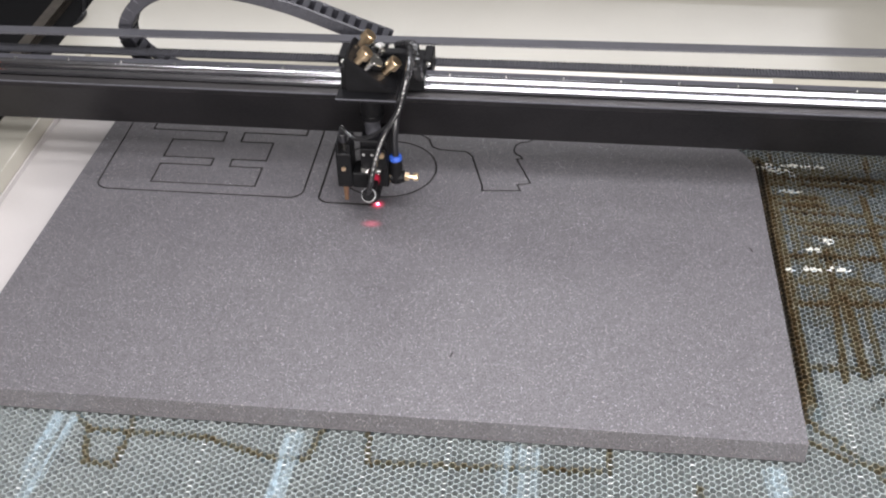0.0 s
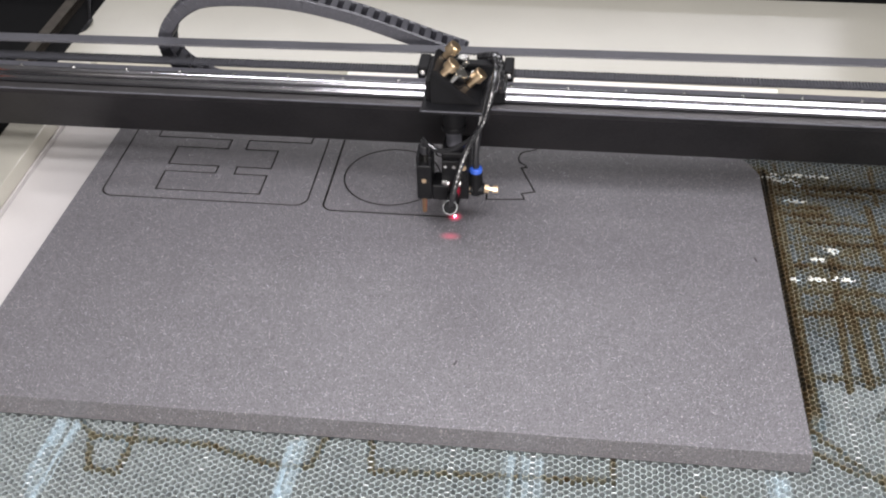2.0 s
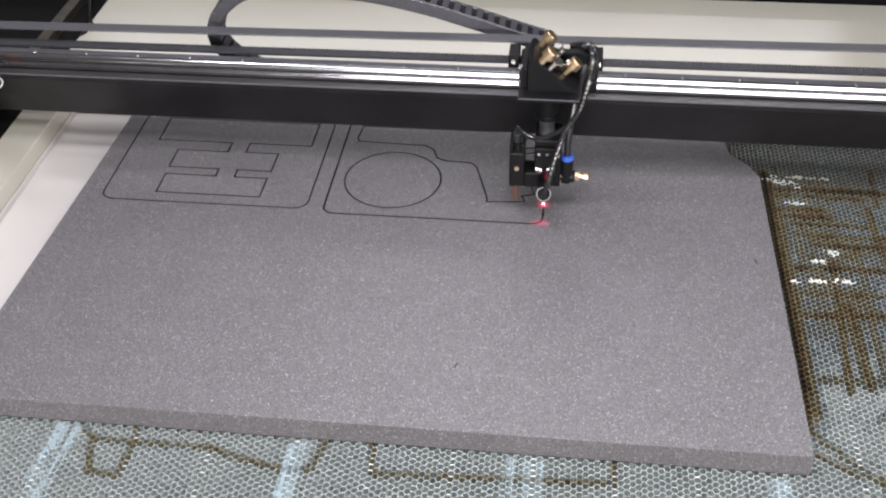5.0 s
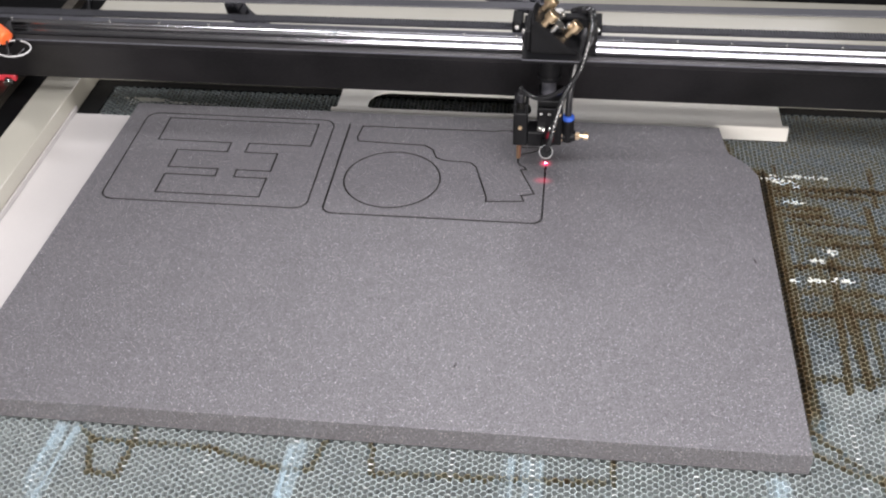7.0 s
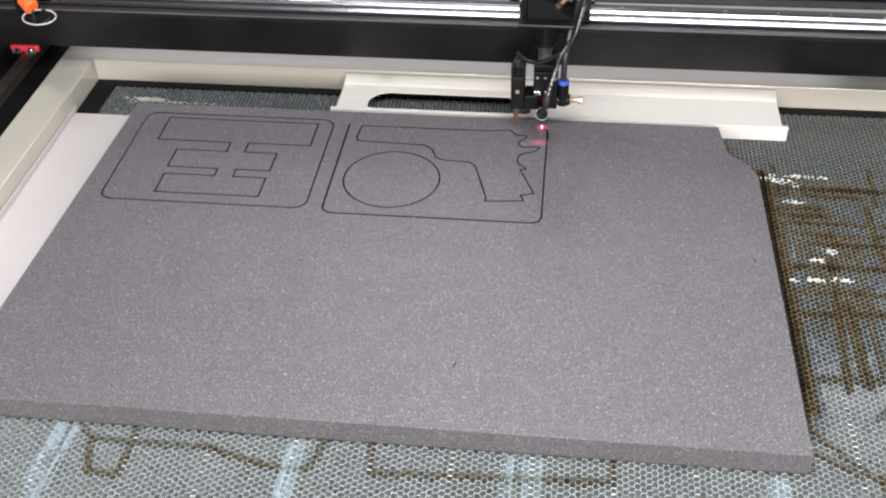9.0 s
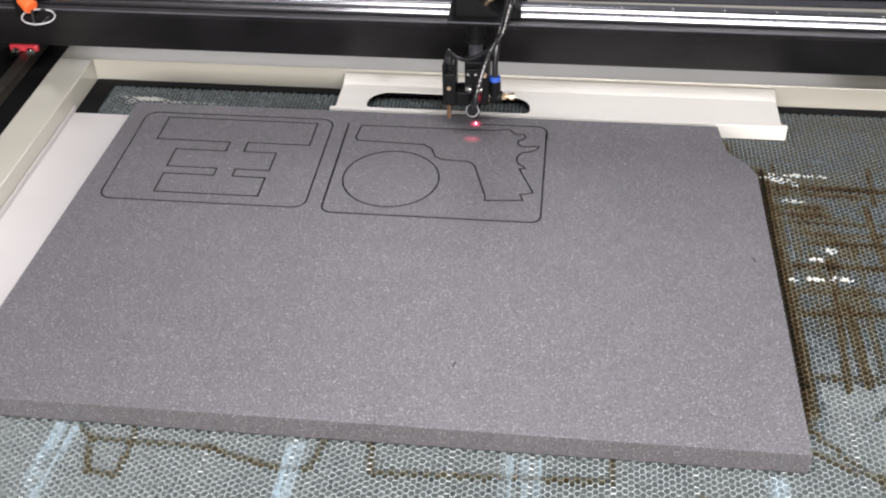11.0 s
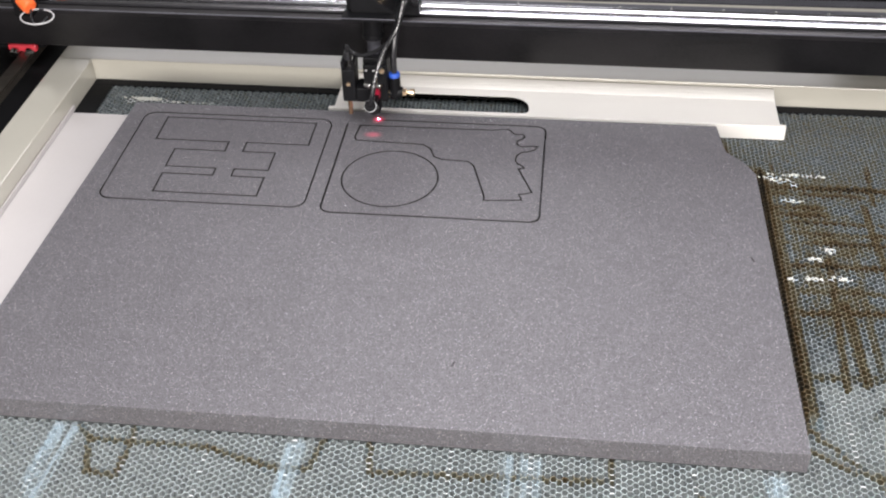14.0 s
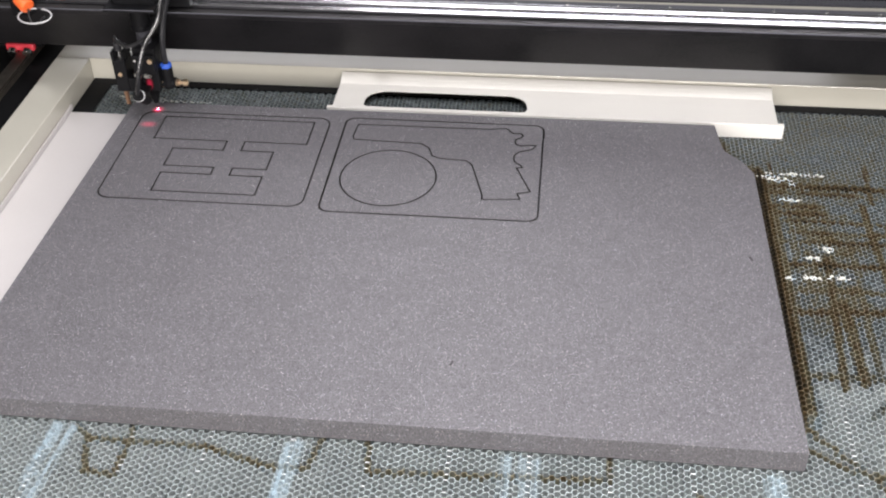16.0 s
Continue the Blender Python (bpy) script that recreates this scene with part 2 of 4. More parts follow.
def smooth_line(points, n=10):
    """Catmull-Rom through the points."""
    p = [Vector(q) for q in points]
    p = [2 * p[0] - p[1]] + p + [2 * p[-1] - p[-2]]
    out = []
    for i in range(1, len(p) - 2):
        a, b, c, d = p[i - 1:i + 3]
        for k in range(n):
            t = k / n
            out.append(0.5 * ((2 * b) + (c - a) * t + (2 * a - 5 * b + 4 * c - d) * t * t + (3 * b - a - 3 * c + d) * t ** 3))
    return out + [p[-2]]


def hose(points, r, n=12, sides=10, bm=None, ripple=0.0):
    line = smooth_line(points, n)
    out = bm or bmesh.new()
    rings, up = [], Vector((0, 1, 0.2)).normalized()
    for i, q in enumerate(line):
        d = (line[min(i + 1, len(line) - 1)] - line[max(i - 1, 0)]).normalized()
        s = d.cross(up).normalized()
        w = s.cross(d)
        rr = r * (1 + ripple * math.sin(i * 1.9))
        rings.append([out.verts.new(q + rr * (math.cos(2 * math.pi * k / sides) * s + math.sin(2 * math.pi * k / sides) * w)) for k in range(sides)])
    for a, b in zip(rings, rings[1:]):
        for k in range(sides):
            out.faces.new((a[k], a[(k + 1) % sides], b[(k + 1) % sides], b[k]))
    out.faces.new(rings[0][::-1])
    out.faces.new(rings[-1])
    bmesh.ops.recalc_face_normals(out, faces=out.faces)
    return out


def disc(r):
    bm = bmesh.new()
    bmesh.ops.create_circle(bm, cap_ends=True, segments=32, radius=r)
    return bm


def extrude_profile(profile, x0, x1):
    """A (y, z) outline swept along x."""
    bm = bmesh.new()
    a = [bm.verts.new((x0, y, z)) for y, z in profile]
    b = [bm.verts.new((x1, y, z)) for y, z in profile]
    n = len(profile)
    for i in range(n):
        bm.faces.new((a[i], a[(i + 1) % n], b[(i + 1) % n], b[i]))
    bm.faces.new(a[::-1])
    bm.faces.new(b)
    bmesh.ops.recalc_face_normals(bm, faces=bm.faces)
    return bm


def extrude_y(profile, y0, y1):
    """An (x, z) outline swept along y."""
    bm = extrude_profile([(-x, z) for x, z in profile], y0, y1)
    bmesh.ops.transform(bm, matrix=Matrix.Rotation(math.pi / 2, 4, "Z"), verts=bm.verts)
    return bm


def thing(name, label, category, at=(0, 0, 0), group="", kind=""):
    ob = new(name)
    ob.location = at
    ob.empty_display_size = 0.05
    return tagged(ob, label, category, group, kind)


def setting(name, bm, mat, label, category):
    return tagged(part(name, bm, mat), label, category, kind="structure")


# ---- the room that closes the place ----
setting("floor", box(-3.0, 3.0, -2.5, 6.5, -0.95, -0.9), FLOOR, "grey concrete workshop floor", "floor")
setting("wall_north", box(-3.0, 3.0, 6.5, 6.6, -0.9, 2.6), WALL, "plain painted workshop wall", "wall")
setting("wall_south", box(-3.0, 3.0, -2.6, -2.5, -0.9, 2.6), WALL, "plain painted workshop wall", "wall")
setting("wall_west", box(-3.1, -3.0, -2.6, 6.6, -0.9, 2.6), WALL, "plain painted workshop wall", "wall")
setting("wall_east", box(3.0, 3.1, -2.6, 6.6, -0.9, 2.6), WALL, "plain painted workshop wall", "wall")
setting("ceiling", box(-3.1, 3.1, -2.6, 6.6, 2.6, 2.7), WALL, "plain painted workshop ceiling", "ceiling")
# added area lights out of view; no lamp or window is built for them
for place, sx, sy, watts, aim, tint in UNSEEN_LIGHTS:
    lamp = bpy.data.lights.new("unseen_area_light", "AREA")
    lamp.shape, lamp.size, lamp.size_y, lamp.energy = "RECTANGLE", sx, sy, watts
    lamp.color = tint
    new("unseen_area_light", lamp).matrix_world = look(place, aim)

# ---- the machine bed ----
DECK = 0.027
X_IN, X_OUT, Y_IN = -0.556, -0.597, 1.136
setting("machine_body", box(-0.95, 0.95, -0.1, 1.75, -0.9, -0.06), DARK, "dark steel body of the cutting machine", "machine body")
setting("tray", box(X_IN, 0.80, 0.1, Y_IN, -0.03, -0.0070), TRAY, "grey steel tray under the honeycomb", "tray")
# cream frame round the bed: side strip, rear deck, folded inner walls
setting("bed_frame_side", box(X_OUT, X_IN, 0.1, Y_IN, -0.03, DECK, 0.0010), CREAM, "cream enamelled side strip of the bed frame", "bed frame")
setting("bed_frame_rear", box(X_OUT, 0.80, Y_IN + 0.0002, 1.352, -0.03, DECK, 0.0010), CREAM, "cream enamelled rear deck of the bed frame", "bed frame")
setting("bed_ledge_rear", box(X_IN + 0.001, 0.80, 1.1225, Y_IN - 0.001, -0.0069, 0.0012, 0.0004), DARK, "dark ledge along the rear of the honeycomb", "ledge")
setting("bed_ledge_side", box(X_IN + 0.001, -0.5305, 0.1, 1.1223, -0.0069, 0.0012, 0.0004), DARK, "dark ledge along the side of the honeycomb", "ledge")
setting("rear_panel", box(-0.95, 0.95, 1.356, 1.40, -0.06, 0.055, 0.002), DARK, "black rear panel of the machine", "panel")
setting("side_deck", box(-0.95, X_OUT - 0.002, -0.1, 1.352, -0.058, 0.014, 0.001), DARK, "black side deck beside the cream frame", "side deck")


def honeycomb():
    """Expanded aluminium honeycomb: thin hexagonal foil walls, open downwards to the tray."""
    # cells a little stretched: columns 4.45 mm apart, 5.9 mm from cell to cell along a column
    dx, dy, x0, x1, y0, y1, depth = 0.00445, 0.0059, -0.534, 0.42, 0.50, 1.128, 0.0065
    a_, b_ = 0.00155, 0.00290
    rng = random.Random(4)
    # lines burnt by earlier jobs: path, strength, half width
    front = [[(-0.372, 0.590), (-0.359, 0.579), (-0.326, 0.580), (-0.264, 0.579), (-0.210, 0.564), (-0.181, 0.565), (-0.172, 0.598)],
             [(-0.361, 0.579), (-0.352, 0.547), (-0.328, 0.545), (-0.326, 0.580), (-0.330, 0.61)],
             [(-0.138, 0.61), (-0.1325, 0.566), (0.053, 0.574), (0.053, 0.61)], [(0.12, 0.565), (0.12, 0.545), (0.19, 0.56)],
             [(0.205, 0.62), (0.24, 0.60), (0.30, 0.59)], [(0.21, 0.64), (0.27, 0.575)]]
    lines = [(p, 0.54, 0.0026) for p in front]
    lines += [(p, k, w) for p, k, w in (
        ([(0.2575, 0.865), (0.2535, 0.80), (0.2465, 0.690)], 0.60, 0.0034), ([(0.262, 0.80), (0.2635, 0.695)], 0.62, 0.0046), ([(0.319, 1.020), (0.314, 0.955)], 0.55, 0.0025),
        ([(0.284, 0.90), (0.277, 0.705)], 0.45, 0.0035), ([(0.305, 0.95), (0.309, 0.70)], 0.55, 0.0035), ([(0.232, 0.985), (0.229, 0.86)], 0.45, 0.003),
        ([(0.221, 1.02), (0.2165, 0.66)], 0.55, 0.0022), ([(0.2085, 1.005), (0.2060, 0.64)], 0.95, 0.0030), ([(0.245, 0.975), (0.243, 0.90)], 0.40, 0.003),
        ([(0.21, 0.782), (0.34, 0.789)], 0.62, 0.0042), ([(0.215, 0.702), (0.345, 0.706)], 0.45, 0.0045), ([(0.215, 0.812), (0.345, 0.815)], 0.55, 0.003),
        ([(0.265, 0.66), (0.300, 0.70)], 0.42, 0.003), ([(0.27, 0.57), (0.31, 0.53)], 0.45, 0.003))]
    # crosswise bands: y, half width, strength, where they start and fade out
    bands = [(0.978, 0.0050, 0.72, 0.21, 0.37), (0.966, 0.0036, 0.70, 0.21, 0.33), (0.944, 0.0040, 0.62, 0.21, 0.29), (0.931, 0.0048, 0.68, 0.21, 0.30), (0.9185, 0.0026, 0.70, 0.21, 0.40),
             (0.901, 0.0034, 0.58, 0.21, 0.36), (0.886, 0.0032, 0.66, 0.21, 0.40), (0.868, 0.0030, 0.55, 0.21, 0.30), (0.851, 0.0045, 0.74, 0.21, 0.40), (0.818, 0.0032, 0.50, 0.21, 0.33),
             (1.012, 0.0035, 0.30, 0.20, 0.30), (1.026, 0.0030, 0.28, 0.19, 0.28), (0.745, 0.004, 0.36, 0.21, 0.27)]
    whites = [(0.1993, 0.9989, 0.005, 0.0035), (0.2192, 0.9932, 0.006, 0.004), (0.2246, 0.9863, 0.005, 0.0035), (0.2401, 0.9978, 0.006, 0.0035), (0.2574, 0.9981, 0.008, 0.0035),
              (0.241, 0.981, 0.006, 0.0035), (0.2299, 0.988, 0.012, 0.003), (0.2325, 0.9535, 0.010, 0.003), (0.2603, 0.8737, 0.006, 0.005), (0.2467, 0.859, 0.006, 0.0035), (0.2191, 0.8285, 0.004, 0.003),
              (0.2380, 0.8298, 0.010, 0.0035), (0.2564, 0.8304, 0.004, 0.003), (0.267, 0.832, 0.007, 0.004), (-0.4985, 1.0895, 0.006, 0.006), (-0.486, 1.0945, 0.010, 0.007),
              (-0.472, 1.0960, 0.010, 0.006), (-0.460, 1.0930, 0.007, 0.005), (-0.435, 1.0910, 0.022, 0.0025), (-0.403, 1.0915, 0.004, 0.002)]

    def near(p, line):
        return min((p - (a + (b - a) * max(0, min(1, (p - a).dot(b - a) / (b - a).length_squared)))).length
                   for a, b in ((Vector(line[i]), Vector(line[i + 1])) for i in range(len(line) - 1)))

    def ease(v, a, b):
        f = max(0.0, min(1.0, (v - a) / (b - a)))
        return f * f * (3 - 2 * f)

    def soot_shade_at(x, y):
        """Soot and painted shade on one wall: darker haze over the far bed, the strip of dirt and foam shadow along the
        foam, and the burnt lines and bands.
        """
        p = Vector((x, y))
        cloud = noise.noise(Vector((x * 60, y * 60, 0.0))) * 0.5 + noise.noise(Vector((x * 21, y * 21, 3.0))) * 0.5
        s = 0.10 * ease(y, 0.66, 0.74) * ease(x, 0.1, 0.2) + 0.10 * ease(y, 0.98, 1.01)
        s += (0.24 + 0.32 * cloud) * ease(y, 0.69, 0.80) * (1 - ease(y, 0.975, 1.025)) * ease(x, 0.18, 0.21) * (1 - 0.45 * ease(x, 0.26, 0.33))
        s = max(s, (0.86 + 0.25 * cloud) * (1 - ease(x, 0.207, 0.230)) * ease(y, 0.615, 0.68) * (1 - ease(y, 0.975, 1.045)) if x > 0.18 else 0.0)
        if x > 0.15 and y > 0.97:
            s = max(s, (0.62 + 0.3 * cloud) * (1 - ease(near(p, [(0.165, 1.05), (0.172, 1.008), (0.205, 0.975)]), 0.006, 0.026)))
        if y < 0.66 or x > 0.19:
            for line, k, w in lines:
                d = near(p, line)
                if d < 2 * w:
                    s = max(s, (k + 0.18 * cloud) * (1 - ease(d, w * 0.75, w * 1.5)))
        if x > 0.19 and y > 0.7:
            for by, w, k, b0, b1 in bands:
                d = abs(y - by - 0.0012 * noise.noise(Vector((x * 90, by * 40, 1.0))))
                if d < 1.6 * w:
                    s = max(s, (k - 0.06 + 0.6 * cloud) * (1 - ease(d, w * 0.6, w * 1.5)) * ease(x, b0 - 0.01, b0 + 0.004) * (1 - 0.8 * ease(x, b1 - 0.05, b1 + 0.02)))
        return s

    def residue(x, y):
        for wx, wy, rx, ry in whites:
            if ((x - wx) / rx) ** 2 + ((y - wy) / ry) ** 2 < 0.6 + 0.6 * rng.random():
                return 2 if wx < 0 or rng.random() < 0.5 else 1
        return 0

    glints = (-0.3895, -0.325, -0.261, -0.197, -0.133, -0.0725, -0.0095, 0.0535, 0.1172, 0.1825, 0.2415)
    verts, faces, mats, soot_shade = [], [], [], []
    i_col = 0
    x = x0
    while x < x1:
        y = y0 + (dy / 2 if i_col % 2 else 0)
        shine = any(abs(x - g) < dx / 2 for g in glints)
        while y < y1:
            hidden = -0.478 < x < 0.188 and 0.608 < y < 1.03 or x < -0.49 and y < 1.04
            if not hidden:
                corners = [Vector(q) for q in ((x + b_, y), (x + a_, y + dy / 2), (x - a_, y + dy / 2), (x - b_, y))]
                corners = [q + Vector((rng.gauss(0, 0.00014), rng.gauss(0, 0.00014))) for q in corners]
                for k in (0, 1, 2):
                    a, b = corners[k], corners[k + 1]
                    d = (b - a).normalized()
                    # walls shared by two bonded foils are double
                    h = 0.00022 * (0.75 + 0.5 * rng.random()) * (1.35 if k == 1 else 1.0) * (1.0 + 0.2 * ease(y, 0.70, 0.98))
                    c = (a + b) / 2
                    mat = residue(c.x, c.y)
                    s = soot_shade_at(c.x, c.y) + rng.gauss(0, 0.05)
                    if mat:
                        h *= 1.8
                    # glints along regular columns, painted as pale edges of varied width
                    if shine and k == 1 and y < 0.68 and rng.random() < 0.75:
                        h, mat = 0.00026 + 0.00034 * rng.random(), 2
                    n = Vector((-d.y, d.x)) * h
                    z = -0.0005 * rng.random()
                    i = len(verts)
                    for zz in (z, -depth):
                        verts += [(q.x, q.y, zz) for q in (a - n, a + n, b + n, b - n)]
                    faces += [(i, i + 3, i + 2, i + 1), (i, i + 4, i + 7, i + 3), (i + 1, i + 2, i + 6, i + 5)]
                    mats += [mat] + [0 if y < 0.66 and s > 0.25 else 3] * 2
                    # the foil below its cut edge has cell shade painted in, more towards the rear
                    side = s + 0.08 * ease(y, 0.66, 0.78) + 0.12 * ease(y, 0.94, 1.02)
                    soot_shade += [s, side, side]
            y += dy
        x += dx
        i_col += 1
    me = bpy.data.meshes.new("honeycomb_grid")
    me.from_pydata(verts, [], faces)
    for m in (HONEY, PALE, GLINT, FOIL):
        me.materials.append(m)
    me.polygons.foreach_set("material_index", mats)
    me.attributes.new("soot_shade", "FLOAT", "FACE").data.foreach_set("value", [max(0.0, min(1.0, v)) for v in soot_shade])
    ob = new("honeycomb_grid", me)
    return tagged(ob, "pale aluminium honeycomb cutting bed with scorched lines", "honeycomb bed", kind="stuff")


honeycomb()


def residue_film():
    """Milky film of melted plastic stretched over the cells in front of the foam, in streaky stripes."""
    rng = random.Random(11)
    bm = bmesh.new()
    # stripe: centre at the foam's edge, lean along y, half width, strands
    for cx, lean, w, count in ((-0.3815, 0.06, 0.0095, 26), (-0.1940, 0.03, 0.0070, 18), (-0.0275, 0.0, 0.0030, 6), (-0.0100, 0.0, 0.0085, 12), (0.1735, -0.10, 0.0080, 15)):
        for _ in range(count):
            x = cx + w * rng.uniform(-1, 1)
            h = rng.choice((0.0002, 0.0009, 0.0018, 0.0030)) * rng.uniform(0.7, 1.3)
            y_a = 0.594 - 0.008 * rng.random() if rng.random() < 0.7 else rng.uniform(0.53, 0.60)
            y_b = max(0.505, y_a - rng.uniform(0.02, 0.09))
            z = 0.0001 + 0.0004 * rng.random()
            xa, xb = x + lean * (y_a - 0.6), x + lean * (y_b - 0.6) + rng.gauss(0, 0.0007)
            q = [(xa - h, y_a, z), (xa + h, y_a, z), (xb + h, y_b, z), (xb - h, y_b, z)]
            lo = [bm.verts.new((p[0], p[1], p[2] - 0.00015)) for p in q]
            hi = [bm.verts.new(p) for p in q]
            bm.faces.new(hi[::-1])
            for k in range(4):
                bm.faces.new((lo[k], lo[(k + 1) % 4], hi[(k + 1) % 4], hi[k]))
    bmesh.ops.recalc_face_normals(bm, faces=bm.faces)
    return tagged(part("plastic_residue", bm, FILM), "milky bluish film of melted plastic stuck on the honeycomb", "residue", kind="stuff")


def residue_crumbs():
    """White crumbs that cling to the cells beside and behind the foam."""
    rng = random.Random(23)
    bm = bmesh.new()
    for cx, cy, rx, ry, count in ((0.243, 0.998, 0.026, 0.002, 20), (0.223, 0.989, 0.012, 0.004, 18), (0.236, 0.953, 0.010, 0.002, 8), (0.2603, 0.8737, 0.006, 0.004, 10), (0.242, 0.860, 0.009, 0.002, 9),
                                  (0.2191, 0.8285, 0.003, 0.002, 4), (0.238, 0.830, 0.010, 0.002, 16), (0.263, 0.832, 0.008, 0.003, 14), (-0.482, 1.0955, 0.016, 0.0035, 130), (-0.430, 1.091, 0.024, 0.0015, 16)):
        for _ in range(count):
            r = rng.uniform(0.0006, 0.0016)
            m = Matrix.Translation((cx + rx * rng.gauss(0, 0.55), cy + ry * rng.gauss(0, 0.55), 0.0002)) @ Euler((0, 0, rng.uniform(0, 3))).to_matrix().to_4x4() @ Matrix.Diagonal((r * rng.uniform(1, 1.8), r, r * 0.5, 1))
            made = bmesh.ops.create_icosphere(bm, subdivisions=1, radius=1.0, matrix=m)["verts"]
            for v in made:
                v.co += Vector((rng.gauss(0, 0.12), rng.gauss(0, 0.12), 0)) * r
    return tagged(part("white_crumbs", bm, CRUMB), "white crumbs of residue clinging to the honeycomb cells", "residue", kind="stuff")


residue_film()
residue_crumbs()

# ---- foam sheet with its cut outlines ----
TOP = 0.021
KERF = 0.0017


def ring_outline(x0, x1, y0, y1, r, n=6):
    pts = []
    for cx, cy, a in ((x1 - r, y1 - r, 0), (x0 + r, y1 - r, 90), (x0 + r, y0 + r, 180), (x1 - r, y0 + r, 270)):
        for k in range(n + 1):
            g = math.radians(a + 90 * k / n)
            pts.append(Vector((cx + r * math.cos(g), cy + r * math.sin(g))))
    return pts


def offset_ring(pts, d):
    out = []
    n = len(pts)
    for i, p in enumerate(pts):
        a, b = (p - pts[i - 1]).normalized(), (pts[(i + 1) % n] - p).normalized()
        na, nb = Vector((-a.y, a.x)), Vector((-b.y, b.x))
        m = (na + nb).normalized()
        out.append(p + m * (d / max(0.45, m.dot(na))))
    return out


def kerf_cutter(bm, pts, w, z0=0.002, z1=0.03):
    inner, outer = offset_ring(pts, w / 2), offset_ring(pts, -w / 2)
    n = len(pts)
    layers = [[bm.verts.new((p.x, p.y, z)) for p in ring] for ring in (inner, outer) for z in (z0, z1)]
    il, ih, ol, oh = layers
    for i in range(n):
        k = (i + 1) % n
        for q in ((il[i], il[k], ih[k], ih[i]), (ol[k], ol[i], oh[i], oh[k]), (ih[i], ih[k], oh[k], oh[i]), (ol[i], ol[k], il[k], il[i])):
            bm.faces.new(q).material_index = 1


RECT = (-0.2296, -0.0155, 0.8665, 1.0382, 0.0105)
TRAY_OUT = [(-0.4295, 1.0255), (-0.4295, 0.9815), (-0.3494, 0.9815), (-0.3494, 0.9640), (-0.4035, 0.9640), (-0.4035, 0.9318), (-0.3504, 0.9318), (-0.3504, 0.9190),
            (-0.4030, 0.9190), (-0.4030, 0.8867), (-0.2967, 0.8867), (-0.2967, 0.9190), (-0.3308, 0.9190), (-0.3308, 0.9320), (-0.2955, 0.9320), (-0.2955, 0.9645),
            (-0.3302, 0.9645), (-0.3302, 0.9820), (-0.2636, 0.9820), (-0.2636, 1.0255)]
TOOL_OUT = [(-0.2150, 1.0260), (-0.2175, 1.0034), (-0.2149, 0.9962), (-0.1857, 0.9950), (-0.1432, 0.9935), (-0.1340, 0.9860), (-0.1288, 0.9714), (-0.1194, 0.9669),
            (-0.0930, 0.9655), (-0.0864, 0.9581), (-0.0718, 0.9065), (-0.0715, 0.8985), (-0.0342, 0.9020), (-0.0375, 0.9113), (-0.0248, 0.9153), (-0.0406, 0.9563), (-0.0349, 0.9573),
            (-0.0369, 0.9617), (-0.0417, 0.9649), (-0.0440, 0.9700), (-0.0444, 0.9762), (-0.0427, 0.9822), (-0.0383, 0.9868), (-0.0307, 0.9890), (-0.0251, 0.9935), (-0.0226, 0.9990), (-0.0288, 0.9995),
            (-0.0382, 0.9975), (-0.0431, 0.9998), (-0.0449, 1.0041), (-0.0443, 1.0091), (-0.0397, 1.0122), (-0.0369, 1.0169), (-0.0395, 1.0211), (-0.0473, 1.0205), (-0.0512, 1.0246), (-0.0553, 1.0300),
            (-0.0625, 1.0295), (-0.0713, 1.0272), (-0.1260, 1.0265)]


def foam_sheet():
    x0, x1, y0, y1 = -0.487, 0.200, 0.595, 1.0545
    bm = bmesh.new()
    outline = [(x0, y0), (x1, y0), (x1 - 0.001, 0.80), (x1 - 0.002, 0.966), (0.1885, 0.986), (0.172, 1.004), (0.1695, 1.013), (0.1655, y1), (-0.475, y1 - 0.001)]
    low = [bm.verts.new((x, y, 0.0005)) for x, y in outline]
    high = [bm.verts.new((x, y, TOP)) for x, y in outline]
    n = len(outline)
    bm.faces.new(low[::-1])
    bm.faces.new(high)
    for i in range(n):
        bm.faces.new((low[i], low[(i + 1) % n], high[(i + 1) % n], high[i]))
    rim = [e for e in bm.edges if all(v.co.z > 0.02 for v in e.verts)]
    bmesh.ops.bevel(bm, geom=rim, offset=0.0003, segments=1, affect="EDGES", profile=0.5)
    ob = part("foam_sheet", bm, [FOAM, CUT_SHADE])
    cut = bmesh.new()
    circle = [Vector((-0.1690 + 0.0487 * math.cos(g), 0.9292 + 0.0492 * math.sin(g))) for g in (2 * math.pi * k / 72 for k in range(72))]
    for pts, w in ((ring_outline(-0.4560, -0.2465, 0.8715, 1.0345, 0.013), KERF), ([Vector(p) for p in TRAY_OUT], KERF), ([Vector(p) for p in TOOL_OUT], KERF),
                   (circle, KERF), (ring_outline(*RECT), KERF * 1.15)):
        area = sum(pts[i - 1].x * pts[i].y - pts[i].x * pts[i - 1].y for i in range(len(pts)))
        kerf_cutter(cut, pts if area > 0 else pts[::-1], w)
    bmesh.ops.recalc_face_normals(cut, faces=cut.faces)
    cutter = part("kerf_cutter", cut, [FOAM, CUT_SHADE])
    mod = ob.modifiers.new("kerf", "BOOLEAN")
    mod.operation, mod.solver, mod.object = "DIFFERENCE", "EXACT", cutter
    bpy.context.view_layer.update()
    me = bpy.data.meshes.new_from_object(ob.evaluated_get(bpy.context.evaluated_depsgraph_get()))
    ob.modifiers.clear()
    ob.data = me
    bpy.data.objects.remove(cutter)
    return tagged(ob, "charcoal grey foam sheet with laser-cut outlines, lying on the honeycomb", "foam sheet")


foam = foam_sheet()
